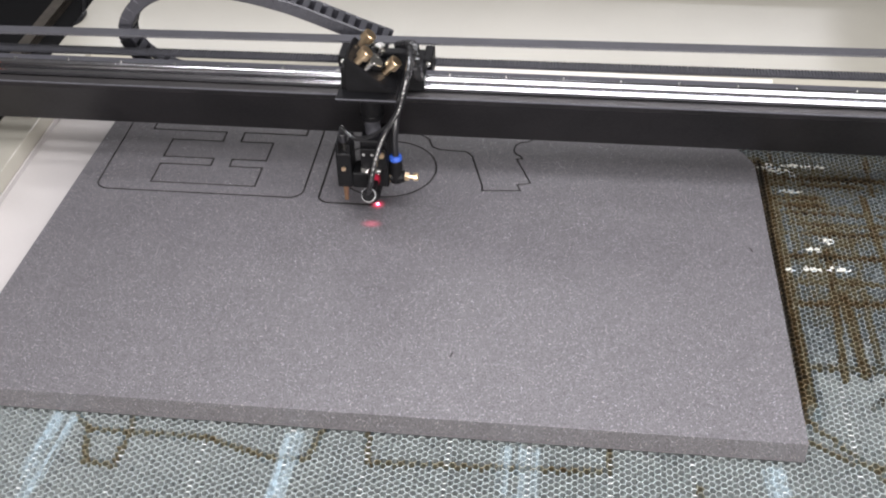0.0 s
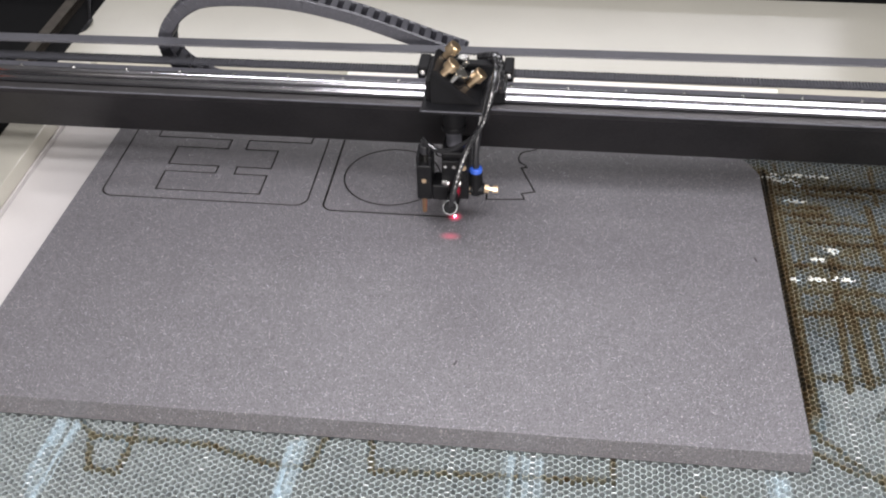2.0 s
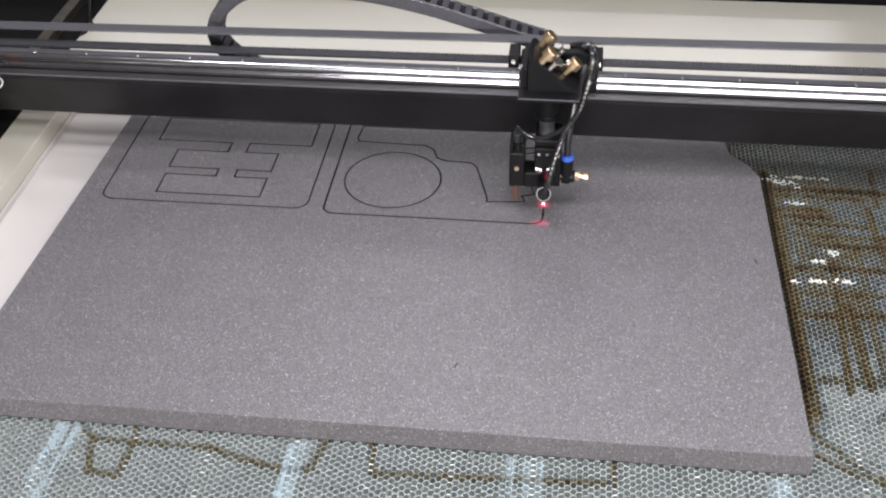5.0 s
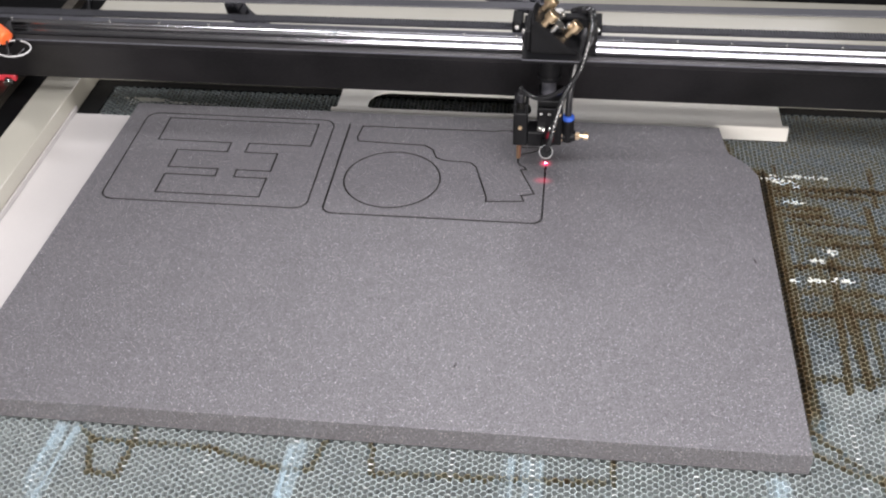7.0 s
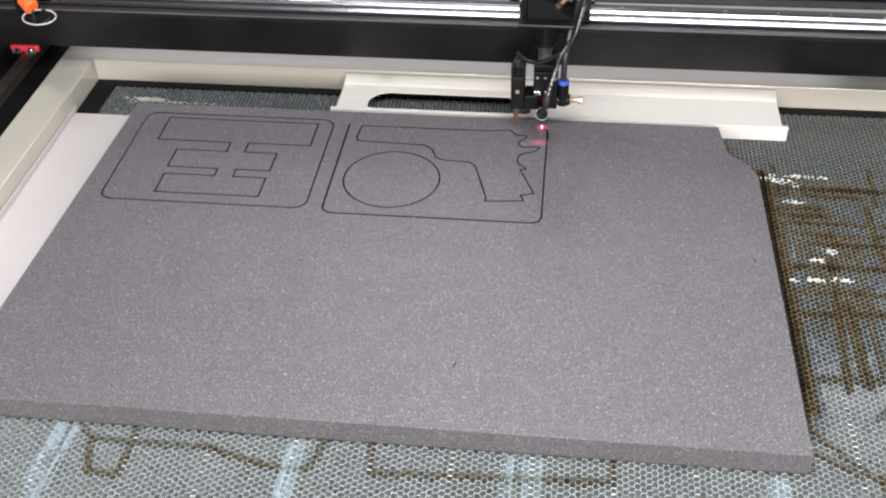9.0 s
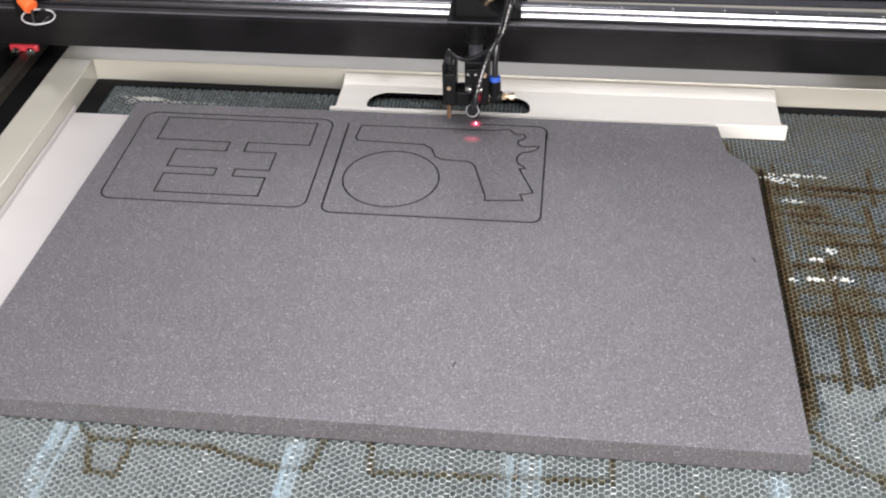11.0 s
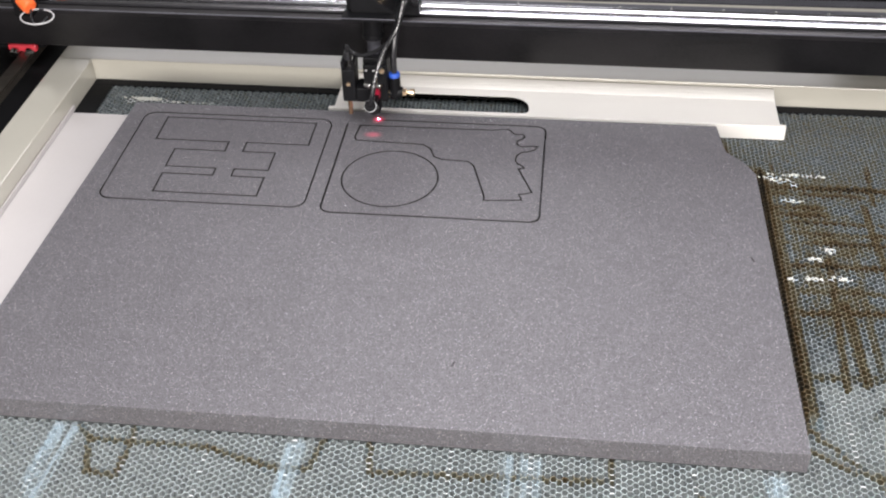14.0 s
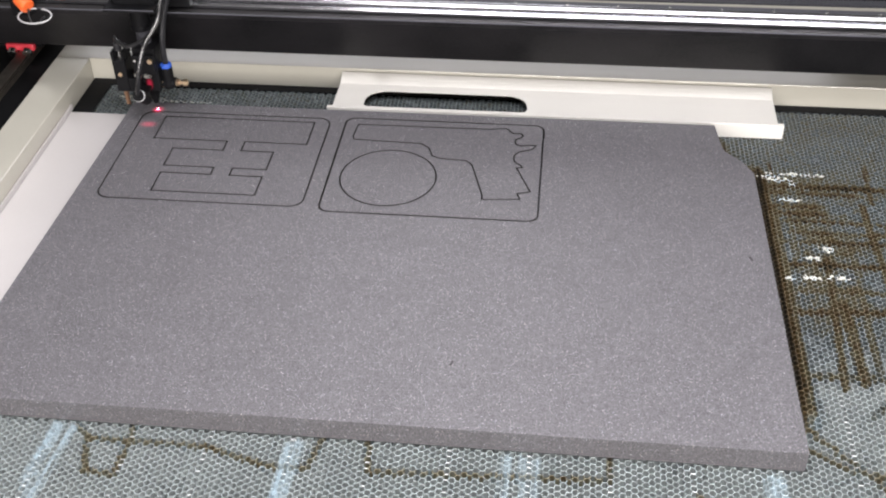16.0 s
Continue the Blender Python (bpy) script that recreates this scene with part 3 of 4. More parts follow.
# small nicks in the foam surface
for nx, ny, ang in ((-0.0774, 0.6672, 75), (0.1805, 0.8274, 110)):
    nick = part("surface_nick", box(-0.0030, 0.0030, -0.0007, 0.0007, -0.002, 0.00025, 0.0004), CUT_SHADE, foam, "small dark nick in the foam")
    nick.matrix_basis = pose(nx, ny, TOP, 0, 0, ang)

# white enamelled sheet between frame and foam
sheet = thing("metal_sheet", "white enamelled metal sheet with a folded edge, beside the foam", "metal sheet", (-0.52, 0.8, 0))
part("panel", box(-0.0365, 0.0325, -0.45, 0.256, 0.0005, 0.0022, 0.0005), WHITE_SHEET, sheet)
part("folded_edge", box(-0.0355, -0.0335, -0.45, 0.262, 0.0022, 0.0085, 0.0006), WHITE_SHEET, sheet)


def slotted_plate():
    """Folded cream plate with a long handle slot, leaning between foam and rear deck."""
    ob = thing("slotted_plate", "cream folded steel plate with a long handle slot behind the foam", "steel plate", (0, 1.066, 0))
    x0, x1, ya, yb = -0.2525, 0.2345, 0.0043, 0.0425
    sx0, sx1, sy0, sy1 = -0.2185, -0.0360, 0.0050, 0.0405
    # slot: wide curves at the rear corners, tight ones along the lip
    slot = []
    for cx, cy, r, a in ((sx1 - 0.006, sy0 + 0.006, 0.006, -90), (sx1 - 0.024, sy1 - 0.024, 0.024, 0), (sx0 + 0.024, sy1 - 0.024, 0.024, 90), (sx0 + 0.006, sy0 + 0.006, 0.006, 180)):
        slot += [(cx + r * math.cos(radians(a + 90 * k / 8)), cy + r * math.sin(radians(a + 90 * k / 8))) for k in range(9)]
    bm = bmesh.new()
    for ring in (slot, [(x0, ya), (x1, ya), (x1, yb), (x0, yb)]):
        vs = [bm.verts.new((x, y, 0.0168)) for x, y in ring]
        for k in range(len(vs)):
            bm.edges.new((vs[k], vs[(k + 1) % len(vs)]))
    bmesh.ops.triangle_fill(bm, use_beauty=True, edges=bm.edges)
    made = bmesh.ops.extrude_face_region(bm, geom=list(bm.faces))["geom"]
    bmesh.ops.translate(bm, vec=(0, 0, -0.0014), verts=[v for v in made if isinstance(v, bmesh.types.BMVert)])
    bmesh.ops.recalc_face_normals(bm, faces=bm.faces)
    part("web", bm, PLATE, ob)
    part("front_lip", extrude_profile([(-0.0012, 0.0006), (0.0, 0.0006), (0.0006, 0.0150), (0.0043, 0.0154), (0.0043, 0.0168), (0.0008, 0.0172), (-0.0008, 0.0166)], x0 - 0.006, x1 + 0.006), PLATE, ob)
    part("rear_flange", extrude_profile([(0.0425, 0.0154), (0.052, 0.0158), (0.060, 0.0182), (0.0682, 0.0217), (0.0682, 0.0234), (0.0600, 0.0198), (0.0520, 0.0173), (0.0425, 0.0168)], x0, x1), PLATE, ob)
    return ob


slotted_plate()

# ---- side guide of the gantry, on the black side deck ----
guide = thing("side_guide", "oily steel guide rail on the black side deck", "guide rail", (-0.642, 0.6, 0.014))
part("rail", extrude_y([(-0.0075, 0.0002), (-0.0055, 0.006), (-0.0075, 0.009), (-0.0070, 0.0115), (0.0070, 0.0115), (0.0075, 0.009), (0.0055, 0.006), (0.0075, 0.0002)], -0.6, 0.75), SIDE_RAIL, guide)
rail_screws = [part("deck_screw", rod((-0.0115, -0.5, 0.0001), (-0.0115, -0.5, 0.004), 0.0026, n=10), STEEL, guide)]
for k in range(1, 13):
    s = rail_screws[0].copy()
    scene.collection.objects.link(s)
    s.location.y = 0.0527 * 2 * k

# loose black cable at the edge of the rear deck
tagged(part("loose_cable", hose([(-0.640, 1.345, 0.020), (-0.622, 1.290, 0.019), (-0.604, 1.245, 0.022), (-0.592, 1.215, 0.0300), (-0.600, 1.180, 0.020)], 0.0028), RUBBER), "loose black cable lying over the deck edge", "cable")

# ---- gantry: local y is measured from the cutting point ----
gantry = thing("gantry", "black gantry beam with a steel linear rail and toothed drive belt", "gantry", (0, 0.8677, 0))
GX0, GX1 = -0.70, 0.70
part("beam", extrude_profile([(0.0285, 0.1245), (0.0300, 0.1260), (0.0440, 0.1225), (0.0700, 0.1215), (0.078, 0.115), (0.078, 0.0665), (0.0580, 0.0655), (0.0560, 0.0670), (0.0290, 0.1200)], GX0, GX1), BEAM_BLACK, gantry)
part("ledge", extrude_profile([(0.0294, 0.1256), (0.0294, 0.1262), (0.0438, 0.1232), (0.0438, 0.1226)], GX0, GX1), LEDGE, gantry, "dull grey ledge below the rail")
# highlight along the beam's front edge, painted as a lighter strip
part("beam_edge", box(GX0, GX1, 0.0281, 0.0293, 0.1246, 0.1263, 0.0004), RAIL_TOP, gantry, "lighter strip painting the highlight on the beam's edge")
bulge = []
for zc, rz in ((0.1268, 0.0042), (0.1350, 0.0040)):
    bulge += [(0.0462 - 0.0030 * math.cos(math.radians(g)), zc + rz * math.sin(math.radians(g))) for g in range(-80, 81, 16)]
rail = part("rail", extrude_profile(bulge + [(0.0475, 0.1395), (0.0550, 0.1395), (0.0560, 0.1385), (0.0560, 0.1226)], GX0, GX1), CHROME, gantry, "bright ground steel rail", smooth=True)
rail.data.set_sharp_from_angle(angle=radians(35))
part("rail_cap", box(GX0, GX1, 0.0478, 0.0558, 0.1394, 0.1398), RAIL_TOP, gantry, "dull top face of the rail")
bolt = part("rail_bolt", rod((0, 0.0488, 0.1393), (0, 0.0488, 0.1402), 0.0017, n=12, bevel=0.0006), STEEL, gantry)
bolt.location.x = -0.367 - 0.0527 * 6
for k in range(1, 26):
    b = bolt.copy()
    scene.collection.objects.link(b)
    b.location.x = bolt.location.x + 0.0527 * k


def belt_rise(x, up):
    """The belts climb a little along x, tilted to fit the camera's view."""
    return (0.0055 if up else 0.0115) * (x + 0.25)


def belt_run(z, up):
    bm = box(GX0 + 0.02, GX1 - 0.02, 0.0890, 0.1022, z - 0.0007, z + 0.0007)
    for v in bm.verts:
        v.co.z += belt_rise(v.co.x, up)
    return part("belt_run", bm, BELT, gantry, "grey toothed drive belt")


def belt_teeth(z, up):
    verts, faces = [], []
    x = -0.62
    while x < 0.45:
        c = z + belt_rise(x, up)
        a, b = (c + 0.0007, c + 0.0019) if up else (c - 0.0007, c - 0.0019)
        i = len(verts)
        for zz, w in ((a, 0.00095), (b, 0.0006)):
            verts += [(x - w, 0.0890, zz), (x + w, 0.0890, zz), (x + w, 0.1022, zz), (x - w, 0.1022, zz)]
        q = [(i + 4, i + 5, i + 6, i + 7), (i, i + 1, i + 5, i + 4), (i + 1, i + 2, i + 6, i + 5), (i + 3, i, i + 4, i + 7)]
        faces += q if up else [f[::-1] for f in q]
        x += 0.003
    me = bpy.data.meshes.new("belt_teeth")
    me.from_pydata(verts, [], faces)
    me.materials.append(BELT)
    ob = new("belt_teeth", me)
    ob.parent = gantry
    ob["kind"] = "stuff"


for z, up in ((0.1250, True), (0.1475, False)):
    belt_run(z, up)
    belt_teeth(z, up)
part("chain_tray", box(-0.69, 0.69, 0.1115, 0.1405, 0.0700, 0.0720), DARK, gantry, "narrow black tray for the cable chain")
for sx in (-0.66, -0.22, 0.22, 0.66):
    part("tray_arm", box(sx - 0.008, sx + 0.008, 0.0782, 0.1113, 0.0700, 0.0720), DARK, gantry)
# end carriage over the side guide
part("end_carriage", box(-0.690, -0.622, 0.119, 0.190, 0.0265, 0.0660, 0.003), BLACK, gantry)
part("carriage_post", box(-0.690, -0.640, 0.060, 0.180, 0.0662, 0.0690, 0.001), BLACK, gantry)
seal = part("end_seal", box(-0.6650, -0.6290, 0.1110, 0.1185, 0.0255, 0.0345, 0.0025), RED, gantry, "red rail end seal")
for sx in (-0.6560, -0.6380):
    part("seal_screw", rod((sx, 0.1114, 0.0270), (sx, 0.1065, 0.0240), 0.0058, n=14, bevel=0.0008), STEEL, seal)
cap = part("limit_switch_cap", rod((-0.577, 0.010, 0.1475), (-0.563, 0.001, 0.1400), 0.0072, 0.0085, bevel=0.0028), ORANGE, gantry, "orange switch cap")
part("bracket", box(-0.590, -0.569, 0.014, 0.030, 0.1230, 0.1500, 0.001), BLACK, cap)
part("wire_loop", hose([(-0.5555 + 0.0180 * math.cos(radians(g)), -0.0045 + 0.0105 * math.sin(radians(g)), 0.1330 + 0.0035 * math.sin(radians(g))) for g in range(95, 436, 20)], 0.0009), GREY, cap, "thin pale wire loop")
part("wire", hose([(-0.565, 0.004, 0.1390), (-0.560, -0.008, 0.1290), (-0.552, -0.010, 0.1275), (-0.546, -0.001, 0.1310)], 0.0012), RUBBER, cap)

# ---- laser head: origin at the cutting point on the foam ----
head = thing("laser_head", "black laser cutting head with brass screws and air hose", "laser head", (-0.1697, 0.8669, TOP))


def local(z):
    return z - TOP


part("carriage", box(-0.029, 0.044, 0.033, 0.084, 0.1080, 0.1255, 0.002), BLACK, head)
for x0, x1 in ((-0.0405, -0.0300), (0.0400, 0.0490)):
    br = part("side_bracket", box(x0, x1, 0.058, 0.085, 0.1080, 0.1290, 0.0012), BLACK, head)
    for zz in (0.1130, 0.1240):
        part("bracket_screw", rod((x0 + 0.0050, 0.0585, zz), (x0 + 0.0050, 0.0560, zz), 0.0027, n=12, bevel=0.0006), STEEL, br)
for zz in (0.117, 0.133):
    part("carriage_screw", rod((-0.0268, 0.0325, zz), (-0.0268, 0.0300, zz), 0.0028, n=12, bevel=0.0006), STEEL, head)
part("flange", box(-0.0265, 0.0280, -0.0280, 0.034, 0.1310, 0.1352, 0.0008), BLACK, head, "black flange plate with a worn edge")
part("flange_edge", box(-0.0262, 0.0277, -0.0286, -0.0281, 0.1338, 0.1350, 0.0001), RAIL_TOP, head, "bare worn edge of the flange")
# mirror box: side cheek, back, and the sloping mirror seat
part("mirror_back", box(-0.0200, 0.0340, 0.022, 0.0325, 0.1353, 0.1540, 0.0012), BLACK, head)
part("mirror_cheek", box(-0.0235, -0.0190, -0.0120, 0.0325, 0.1353, 0.1560, 0.0012), BLACK, head)
bm = bmesh.new()
pro = [(-0.0185, 0.1353), (0.0255, 0.1353), (0.0255, 0.1375), (-0.0125, 0.1660), (-0.0185, 0.1660)]
va = [bm.verts.new((x, -0.0170, z)) for x, z in pro]
vb = [bm.verts.new((x, 0.0215, z)) for x, z in pro]
for i in range(5):
    bm.faces.new((va[i], va[(i + 1) % 5], vb[(i + 1) % 5], vb[i]))
bm.faces.new(va[::-1])
bm.faces.new(vb)
bmesh.ops.recalc_face_normals(bm, faces=bm.faces)
bmesh.ops.bevel(bm, geom=list(bm.edges), offset=0.0008, segments=2, affect="EDGES")
part("mirror_seat", bm, BLACK, head)
slope = Vector((0.65, 0, 0.76))
along = Vector((0.76, 0, -0.65))
base = Vector((-0.0045, 0.0, 0.1475))
bm = bmesh.new()
bmesh.ops.create_cube(bm, size=1.0)
for v in bm.verts:
    v.co = base + slope * 0.0085 + along * (v.co.x * 0.046) + Vector((0, v.co.y * 0.040, 0)) + slope * (v.co.z * 0.005)
bmesh.ops.bevel(bm, geom=list(bm.edges), offset=0.0008, segments=2, affect="EDGES")
part("mirror_plate", bm, BLACK, head)
part("mirror_mount", rod(base + slope * 0.0112, base + slope * 0.0150, 0.0105, n=28, bevel=0.001), DARK, head)
part("mirror_retainer", rod(base + slope * 0.0151, base + slope * 0.0165, 0.0085, n=28, bevel=0.0006), STEEL, head, "steel mirror retaining disc")
for da, dy, ln in ((-0.0150, 0.0130, 0.0135), (-0.0130, -0.0150, 0.0135), (0.0150, 0.0000, 0.0150)):
    q = base + along * da + Vector((0, dy, 0)) + slope * 0.0112
    knob = part("adjusting_screw", rod(q, q + slope * ln * 0.5, 0.0034, n=14), BRASS, head, "brass adjusting screw")
    part("knurled_nut", rod(q + slope * ln * 0.5, q + slope * (ln + 0.0020), 0.0060, n=18, bevel=0.0009), BRASS, knob, "brass knurled nut")
for da, dy in ((-0.0080, 0.0165), (0.0040, 0.0165), (0.0120, 0.0080), (-0.0035, -0.0165)):
    q = base + along * da + Vector((0, dy, 0)) + slope * 0.0112
    part("spring_screw", rod(q, q + slope * 0.009, 0.0024, n=12, bevel=0.0005), STEEL, head)
part("clamp_screw", rod((0.006, 0.0275, 0.154), (0.006, 0.0275, 0.1590), 0.0052, n=16, bevel=0.001), STEEL, head)
part("lens_tube", rod((0, 0, 0.131), (0, 0, 0.1005), 0.0105, n=32, bevel=0.0006), BLACK, head)
part("inner_tube", rod((0, 0, 0.1004), (0, 0, 0.083), 0.0072, n=32, bevel=0.0006), RAIL_TOP, head, "dull grey inner lens tube")
part("tube_collar", rod((0, 0, 0.1055), (0, 0, 0.1003), 0.0114, n=32, bevel=0.0008), BLACK, head)
part("lens_holder", box(-0.0102, 0.0148, -0.0160, 0.0160, 0.0330, 0.0840, 0.0015), BLACK, head)
part("nozzle", rod((0, 0, 0.034), (0, 0, 0.010), 0.0085, 0.0028, n=24), BLACK, head)
clampb = part("clamp_block", box(-0.0096, 0.0140, -0.0205, -0.0162, 0.0560, 0.0780, 0.001), BLACK, head)
for x, z, r in ((-0.0060, 0.073, 0.0016), (0.0020, 0.073, 0.0016), (0.0105, 0.0725, 0.0028)):
    part("clamp_screw", rod((x, -0.0206, z), (x, -0.0228, z), r, n=12), STEEL if r < 0.002 else BRASS, clampb)
for x in (-0.0085, 0.0022):
    part("thumb_screw", rod((x, -0.0210, 0.0555), (x + 0.0065, -0.0235, 0.0555), 0.0027, n=14, bevel=0.0006), STEEL, head)
# height sensor block with its copper probe
sensor = part("height_sensor", box(-0.0333, -0.0190, -0.0185, 0.0040, 0.0325, 0.0700, 0.0014), BLACK, head, "black height sensor block")
for x0 in (-0.0333, -0.0222):
    part("fork", box(x0, x0 + 0.0032, -0.0185, 0.0040, 0.0701, 0.0800, 0.0008), BLACK, sensor)
part("sensor_arm", box(-0.0189, -0.0040, -0.0185, 0.004, 0.0325, 0.0490, 0.0012), BLACK, sensor)
part("sensor_nut", rod((-0.0262, -0.0100, 0.0701), (-0.0262, -0.0100, 0.0790), 0.0036, n=6), STEEL, sensor)
part("sensor_screw", rod((-0.0262, -0.0187, 0.0540), (-0.0262, -0.0200, 0.0540), 0.0022, n=14), BRASS, sensor)
part("sensor_plug", rod((-0.0265, -0.011, 0.0791), (-0.0265, -0.011, 0.088), 0.0042, n=14, bevel=0.0008), RUBBER, sensor)
part("probe", rod((-0.0275, -0.0105, 0.0335), (-0.0275, -0.0105, 0.0134), 0.0027, 0.0022, n=16), COPPER, sensor, "copper height probe")
# air fitting, hose and valve knob
fit_ = part("air_fitting", rod((0.0205, -0.0046, 0.0330), (0.0205, -0.0046, 0.0570), 0.0062, n=20, bevel=0.0008), BLACK, head)
part("collar", rod((0.0205, -0.0046, 0.0571), (0.0205, -0.0046, 0.0620), 0.0063, 0.0058, n=24, bevel=0.0012), BLUE, fit_, "blue release collar")
part("fitting_arm", rod((0.0120, -0.0046, 0.0385), (0.0285, -0.0046, 0.0385), 0.0058, n=18, bevel=0.0008), BLACK, fit_)
part("brass_nipple", rod((0.0130, -0.0046, 0.0385), (0.0155, -0.0046, 0.0385), 0.0062, n=6), BRASS, fit_)
valve = part("valve_screw", rod((0.0286, -0.0046, 0.0385), (0.0400, -0.0046, 0.0385), 0.0022, n=14), BRASS, fit_, "brass throttle screw")
part("hex_nut", rod((0.0288, -0.0046, 0.0385), (0.0325, -0.0046, 0.0385), 0.0042, n=6), BRASS, valve)
part("knurled_knob", rod((0.0362, -0.0046, 0.0385), (0.0412, -0.0046, 0.0385), 0.0038, n=18, bevel=0.0006), BRASS, valve)
part("air_hose", hose([(0.0205, -0.0046, 0.0615), (0.0204, -0.004, 0.0774), (0.0214, -0.002, 0.0914), (0.0232, 0.003, 0.1064), (0.0265, 0.010, 0.1230), (0.032, 0.022, 0.140), (0.034, 0.034, 0.146)], 0.0032), RUBBER, head, "black air hose")
# pointer diode aimed at the cutting point, and the wires
pointer = part("pointer_diode", rod((0.0005, -0.0440, 0.0435), (0.0005, -0.0260, 0.0290), 0.0062, n=26, bevel=0.0006), BLACK, head, "black red-dot pointer module")
part("rim", rod((0.0005, -0.0448, 0.0442), (0.0005, -0.0430, 0.0427), 0.0067, n=26, bevel=0.0005), GREY, pointer, "pale metal rim")
part("end_cap", rod((0.0005, -0.0460, 0.0452), (0.0005, -0.0444, 0.0439), 0.0060, n=26, bevel=0.0004), DARK, pointer)
part("pointer_clip", box(-0.004, 0.005, -0.034, -0.016, 0.0370, 0.0410, 0.001), BLACK, head)
part("pointer_cable", hose([(0.0012, -0.0462, 0.0468), (0.0040, -0.0490, 0.0600), (0.0079, -0.0450, 0.0787), (0.0122, -0.0400, 0.0936), (0.0166, -0.0340, 0.1041), (0.0229, -0.0280, 0.1135),
                            (0.0292, -0.0230, 0.1247), (0.0329, -0.0200, 0.1385), (0.0360, -0.0150, 0.1526), (0.0375, -0.0050, 0.1640), (0.0352, 0.0120, 0.1660), (0.0330, 0.0350, 0.1500)], 0.0026, ripple=0.03), CABLE, head, "black taped pointer cable")
part("sensor_cable", hose([(-0.0270, -0.0110, 0.0880), (-0.0266, -0.0120, 0.0946), (-0.0204, -0.0180, 0.0922), (-0.0103, -0.0240, 0.0912), (0.0033, -0.0265, 0.0963), (0.0171, -0.0265, 0.1060), (0.0250, -0.0235, 0.1158),
                           (0.0310, -0.0180, 0.1269), (0.0350, -0.0150, 0.1430), (0.0385, -0.0090, 0.1564), (0.0395, 0.0040, 0.1640), (0.0370, 0.0300, 0.1500)], 0.0023), CABLE, head, "glossy black sensor cable")
part("wrapped_cable", hose([(0.0395, 0.0330, 0.124), (0.0395, 0.0230, 0.134), (0.0385, 0.0230, 0.148), (0.0350, 0.0320, 0.156), (0.0200, 0.0420, 0.150)], 0.0050, ripple=0.06), CABLE, head, "wrapped black cable bundle")
# light of the pointer on the foam, put in as a glowing dot and discs
part("red_dot", rod((0, 0, 0.0004), (0, 0, 0.0010), 0.0018, 0.0013, n=24), RED_DOT, head, "glowing red pointer dot")
part("red_dot_core", rod((0, 0, 0.0011), (0, 0, 0.0014), 0.00085, n=20), RED_CORE, head, "bright core of the red dot")
for gy, gr, mat in ((0.0, 0.0085, RED_HALO), (-0.0305, 0.0085, RED_FAINT)):
    spot = part("red_glow_disc", disc(gr), mat, head, "glowing disc painting soft red light on the foam")
    spot.location = (-0.0015 if gy else 0.0, gy, 0.0002 if gy else 0.0003)
    spot.scale = (1.5, 0.9, 1.0) if gy else (1.0, 1.0, 1.0)
    spot.visible_shadow = False

# red light of the pointer on the lens holder's front, painted as a glowing disc
caught = part("red_glow_disc", disc(0.0085), RED_CAUGHT, head, "glowing disc painting soft red light on the lens holder")
caught.matrix_basis = pose(0.0035, -0.0163, 0.0430, 90, 0, 0) @ Matrix.Diagonal((0.55, 1.1, 1.0, 1.0))
caught.visible_shadow = False

# ---- cable chain behind the beam ----
chain = thing("cable_chain", "dark grey plastic cable drag chain looping behind the beam", "cable chain", (0, 0.8677, 0))
LINKS, STEP, CY = 62, 0.0118, 0.126


def link_mesh():
    bm = bmesh.new()
    for s in (-1, 1):
        box(-0.0070, 0.0070, s * 0.0105 - 0.0016, s * 0.0105 + 0.0016, -0.0070, 0.0070, 0.0014, bm=bm, seg=1)
        rod((0.0035, s * 0.0121, 0), (0.0035, s * 0.0127, 0), 0.0030, n=8, bm=bm)
    box(-0.0032, 0.0032, -0.0102, 0.0102, 0.0052, 0.0068, 0.0005, bm=bm, seg=1)
    box(-0.0032, 0.0032, -0.0102, 0.0102, -0.0068, -0.0052, 0.0005, bm=bm, seg=1)
    return bm


first = part("link", link_mesh(), CHAIN, chain)
links = [first]
for k in range(1, LINKS):
    c = first.copy()
    scene.collection.objects.link(c)
    links.append(c)


def chain_line(hx):
    """The chain's line in (x, z), from the head back along its arch, round the loop and along the tray."""
    ex, ez = hx - 0.002, 0.1310
    lx = -0.378 + 0.5 * (hx + 0.0454)
    w = ex - lx
    arch = [(ex, ez), (ex - 0.10 * w, 0.1410), (ex - 0.22 * w, 0.1540), (ex - 0.38 * w, 0.1700), (ex - 0.58 * w, 0.1820), (lx + 0.060, 0.1825),
            (lx + 0.030, 0.1735), (lx + 0.008, 0.1530), (lx, 0.1300), (lx + 0.006, 0.1140), (lx + 0.022, 0.0980), (lx + 0.055, 0.0840), (lx + 0.11, 0.0800), (lx + 0.75, 0.0800)]
    return [Vector((p.x, p.z)) for p in smooth_line([(x, 0, z) for x, z in arch], 8)]


def chain_poses(hx):
    line = chain_line(hx)
    out = []
    walked = [0.0]
    for a, b in zip(line, line[1:]):
        walked.append(walked[-1] + (b - a).length)

    def at(s):
        i = max(k for k in range(len(walked) - 1) if walked[k] <= s)
        f = (s - walked[i]) / (walked[i + 1] - walked[i])
        return line[i].lerp(line[i + 1], min(1.0, f))

    for k in range(LINKS):
        a, b = at(k * STEP), at((k + 1) * STEP)
        d = a - b
        out.append(Matrix.Translation(((a.x + b.x) / 2, CY, (a.y + b.y) / 2)) @ Euler((0, -math.atan2(d.y, d.x), 0)).to_matrix().to_4x4())
    return out


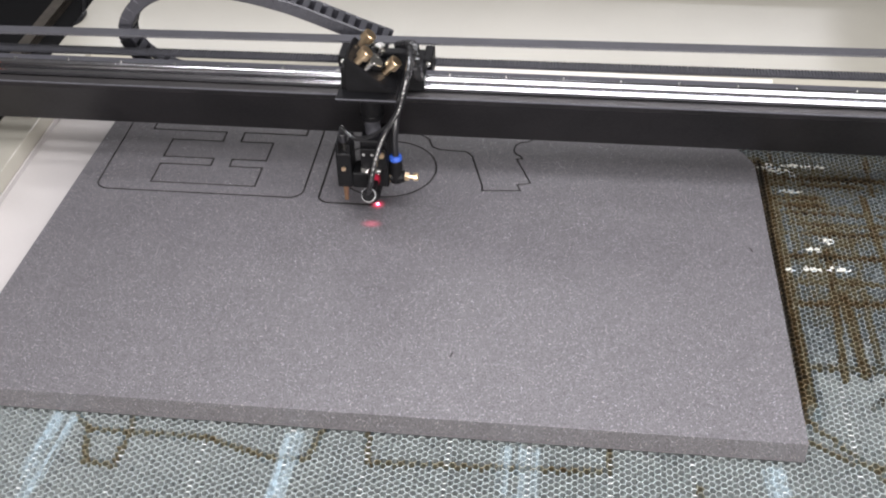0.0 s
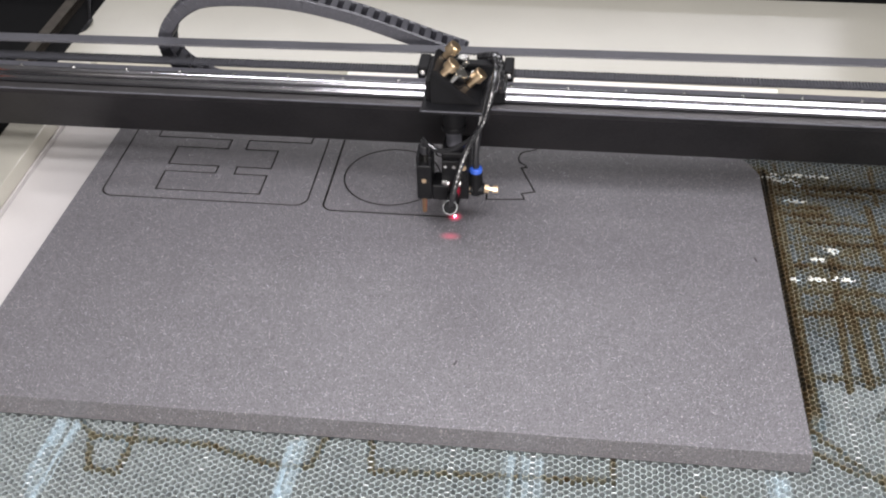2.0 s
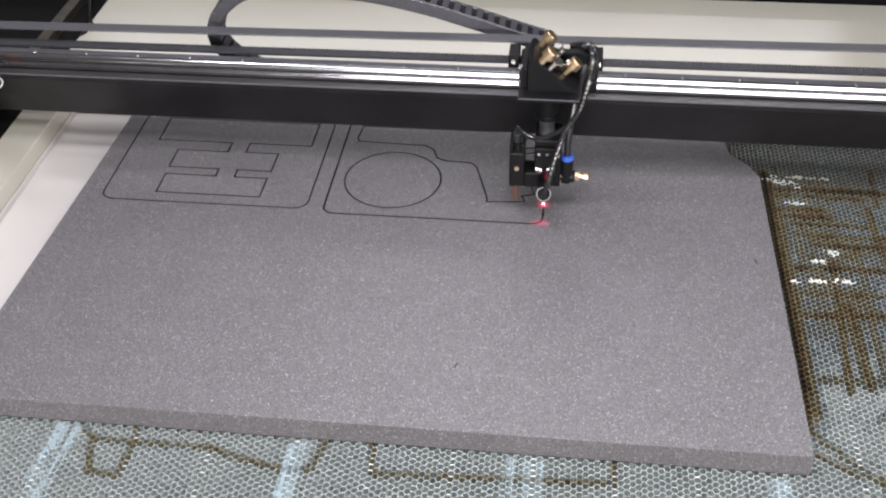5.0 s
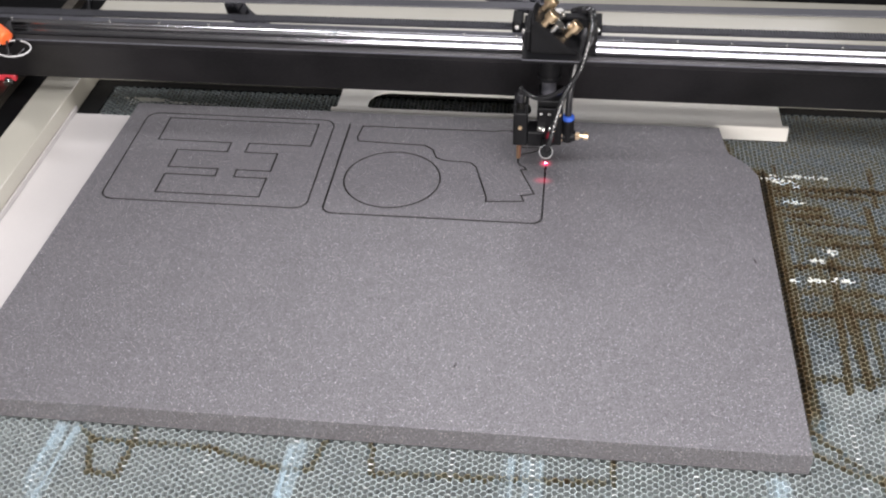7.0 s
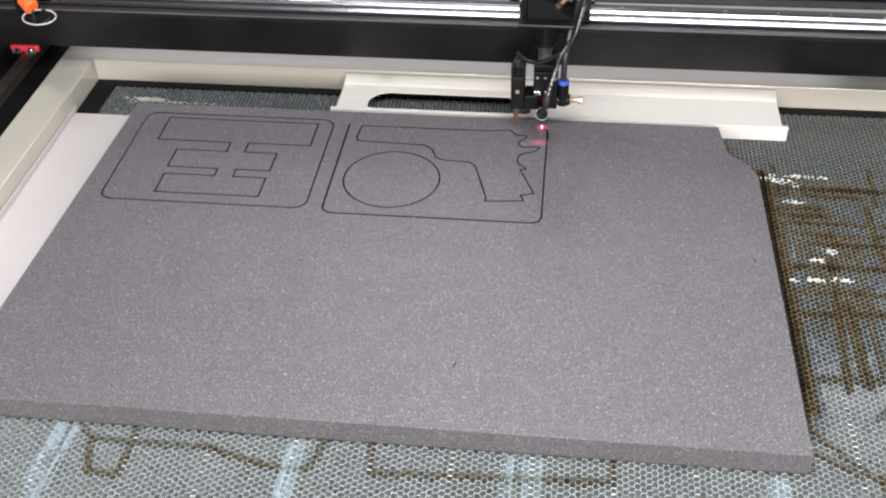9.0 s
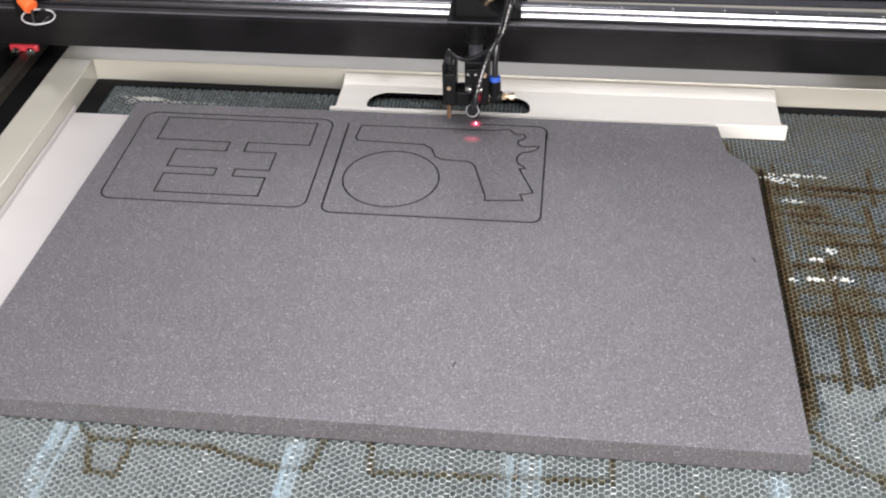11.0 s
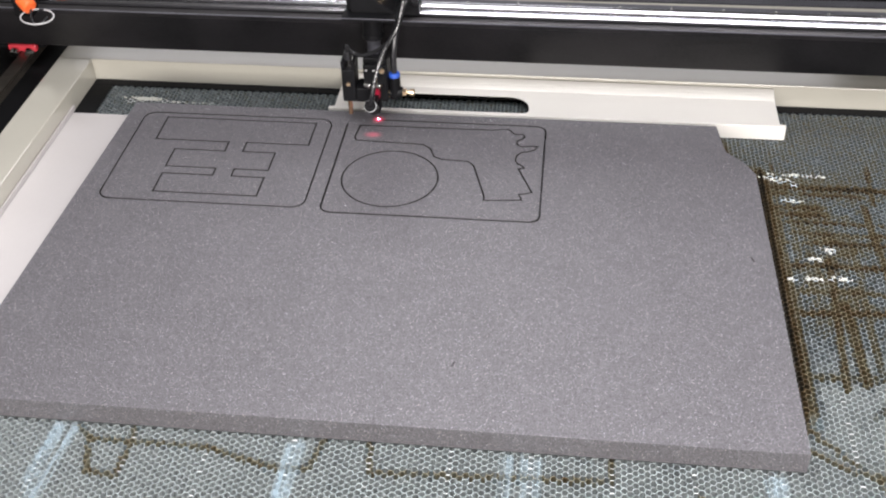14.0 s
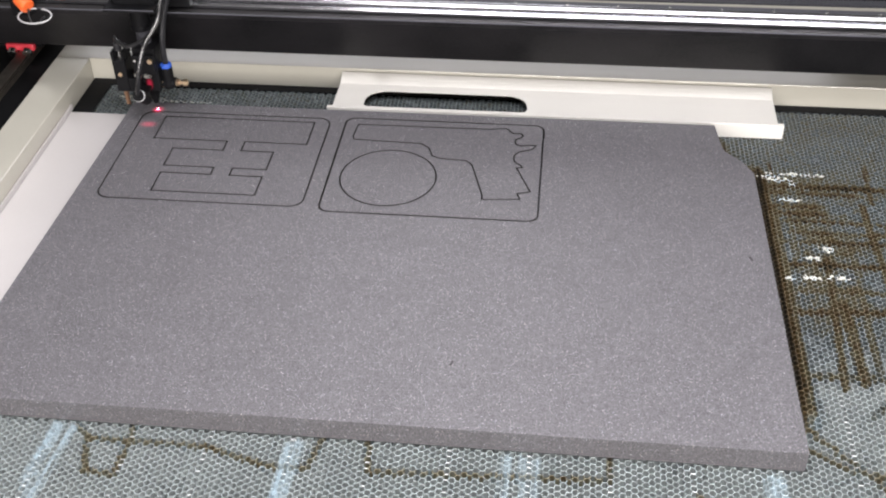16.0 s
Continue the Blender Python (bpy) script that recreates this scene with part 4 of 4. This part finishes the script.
# ---- slivers of foam that burn away along the outline being cut ----
X0, X1, Y0, Y1, RR = RECT
HEAD_ROWS = [(0.0, -0.1697, 0.8668), (0.5, -0.1522, 0.8668), (1.0, -0.1343, 0.8668), (1.5, -0.1165, 0.8668), (2.0, -0.0988, 0.8668), (2.5, -0.0813, 0.8668), (3.0, -0.0636, 0.8668),
             (3.5, -0.0455, 0.8668), (4.0, -0.0275, 0.8669), (4.2, -0.0207, 0.8695), (4.45, -0.0158, 0.8790), (5.5, -0.0157, 0.9160), (6.5, -0.0157, 0.9515), (7.0, -0.0158, 0.9695),
             (7.5, -0.0158, 0.9880), (8.0, -0.0158, 1.0062), (8.5, -0.0156, 1.0245), (8.75, -0.0168, 1.0330), (9.0, -0.0220, 1.0383), (9.2, -0.0290, 1.0384), (10.3, -0.0678, 1.0384),
             (11.5, -0.1102, 1.0384), (12.0, -0.1280, 1.0384), (12.5, -0.1457, 1.0384), (13.0, -0.1631, 1.0384), (13.5, -0.1808, 1.0384), (14.0, -0.1973, 1.0384), (14.5, -0.2146, 1.0383),
             (14.75, -0.2230, 1.0368), (14.9, -0.2270, 1.0325), (15.0, -0.2286, 1.0297), (15.15, -0.2390, 1.0300), (15.5, -0.3133, 1.0320), (16.0, -0.4426, 1.0380)]


def sliver_line():
    """Times and places of the cut, from the start of the clip to the closing of the outline."""
    out = []
    t = -0.12
    while t < 15.0:
        tt = max(0.0, t)
        i = max(k for k in range(len(HEAD_ROWS) - 1) if HEAD_ROWS[k][0] <= tt)
        a, b = HEAD_ROWS[i], HEAD_ROWS[i + 1]
        f = (t - a[0]) / (b[0] - a[0])
        x, y = a[1] + f * (b[1] - a[1]), a[2] + f * (b[2] - a[2])
        # hold to the outline's own line
        cx, cy = min(max(x, X0 + RR), X1 - RR), min(max(y, Y0 + RR), Y1 - RR)
        dx, dy = x - cx, y - cy
        if dx and dy:
            l = math.hypot(dx, dy)
            x, y = cx + dx / l * RR, cy + dy / l * RR
        elif dy:
            y = Y0 if dy < 0 else Y1
        elif dx:
            x = X0 if dx < 0 else X1
        out.append((t, Vector((x, y))))
        t += 0.12
    return out


slivers = []
burn = sliver_line()
for k in range(0, len(burn) - 2, 2):
    pts = [p for _, p in burn[k:k + 3]]
    bm = bmesh.new()
    rows = []
    for i, p in enumerate(pts):
        d = (pts[min(i + 1, 2)] - pts[max(i - 1, 0)]).normalized()
        s = Vector((-d.y, d.x)) * KERF * 0.585
        rows.append([bm.verts.new((q.x, q.y, z)) for q, z in ((p - s, TOP - 0.008), (p + s, TOP - 0.008), (p + s, TOP), (p - s, TOP))])
    for a, b in zip(rows, rows[1:]):
        for i in range(4):
            bm.faces.new((a[i], a[(i + 1) % 4], b[(i + 1) % 4], b[i]))
    bm.faces.new(rows[0][::-1])
    bm.faces.new(rows[-1])
    bmesh.ops.recalc_face_normals(bm, faces=bm.faces)
    slivers.append((burn[k + 1][0], part("kerf_sliver", bm, FOAM, foam)))


def motions():
    walk(head, [(t, pose(x, y, TOP)) for t, x, y in HEAD_ROWS])
    walk(gantry, [(t, pose(0, y, 0)) for t, x, y in HEAD_ROWS])
    walk(chain, [(t, pose(0, y, 0)) for t, x, y in HEAD_ROWS])
    shapes = [(t, chain_poses(x)) for t, x, y in HEAD_ROWS]
    for k, ob in enumerate(links):
        walk(ob, [(t, p[k]) for t, p in shapes])
    for t, ob in slivers:
        at = max(0.04, t)
        rows = [(0.0, pose(0, 0, 0))] if at > 0.1 else []
        walk(ob, rows + [(max(0.0, at - 0.04), pose(0, 0, 0)), (at + 0.07, pose(0, 0, -0.0115)), (16.0, pose(0, 0, -0.0115))])


motions()
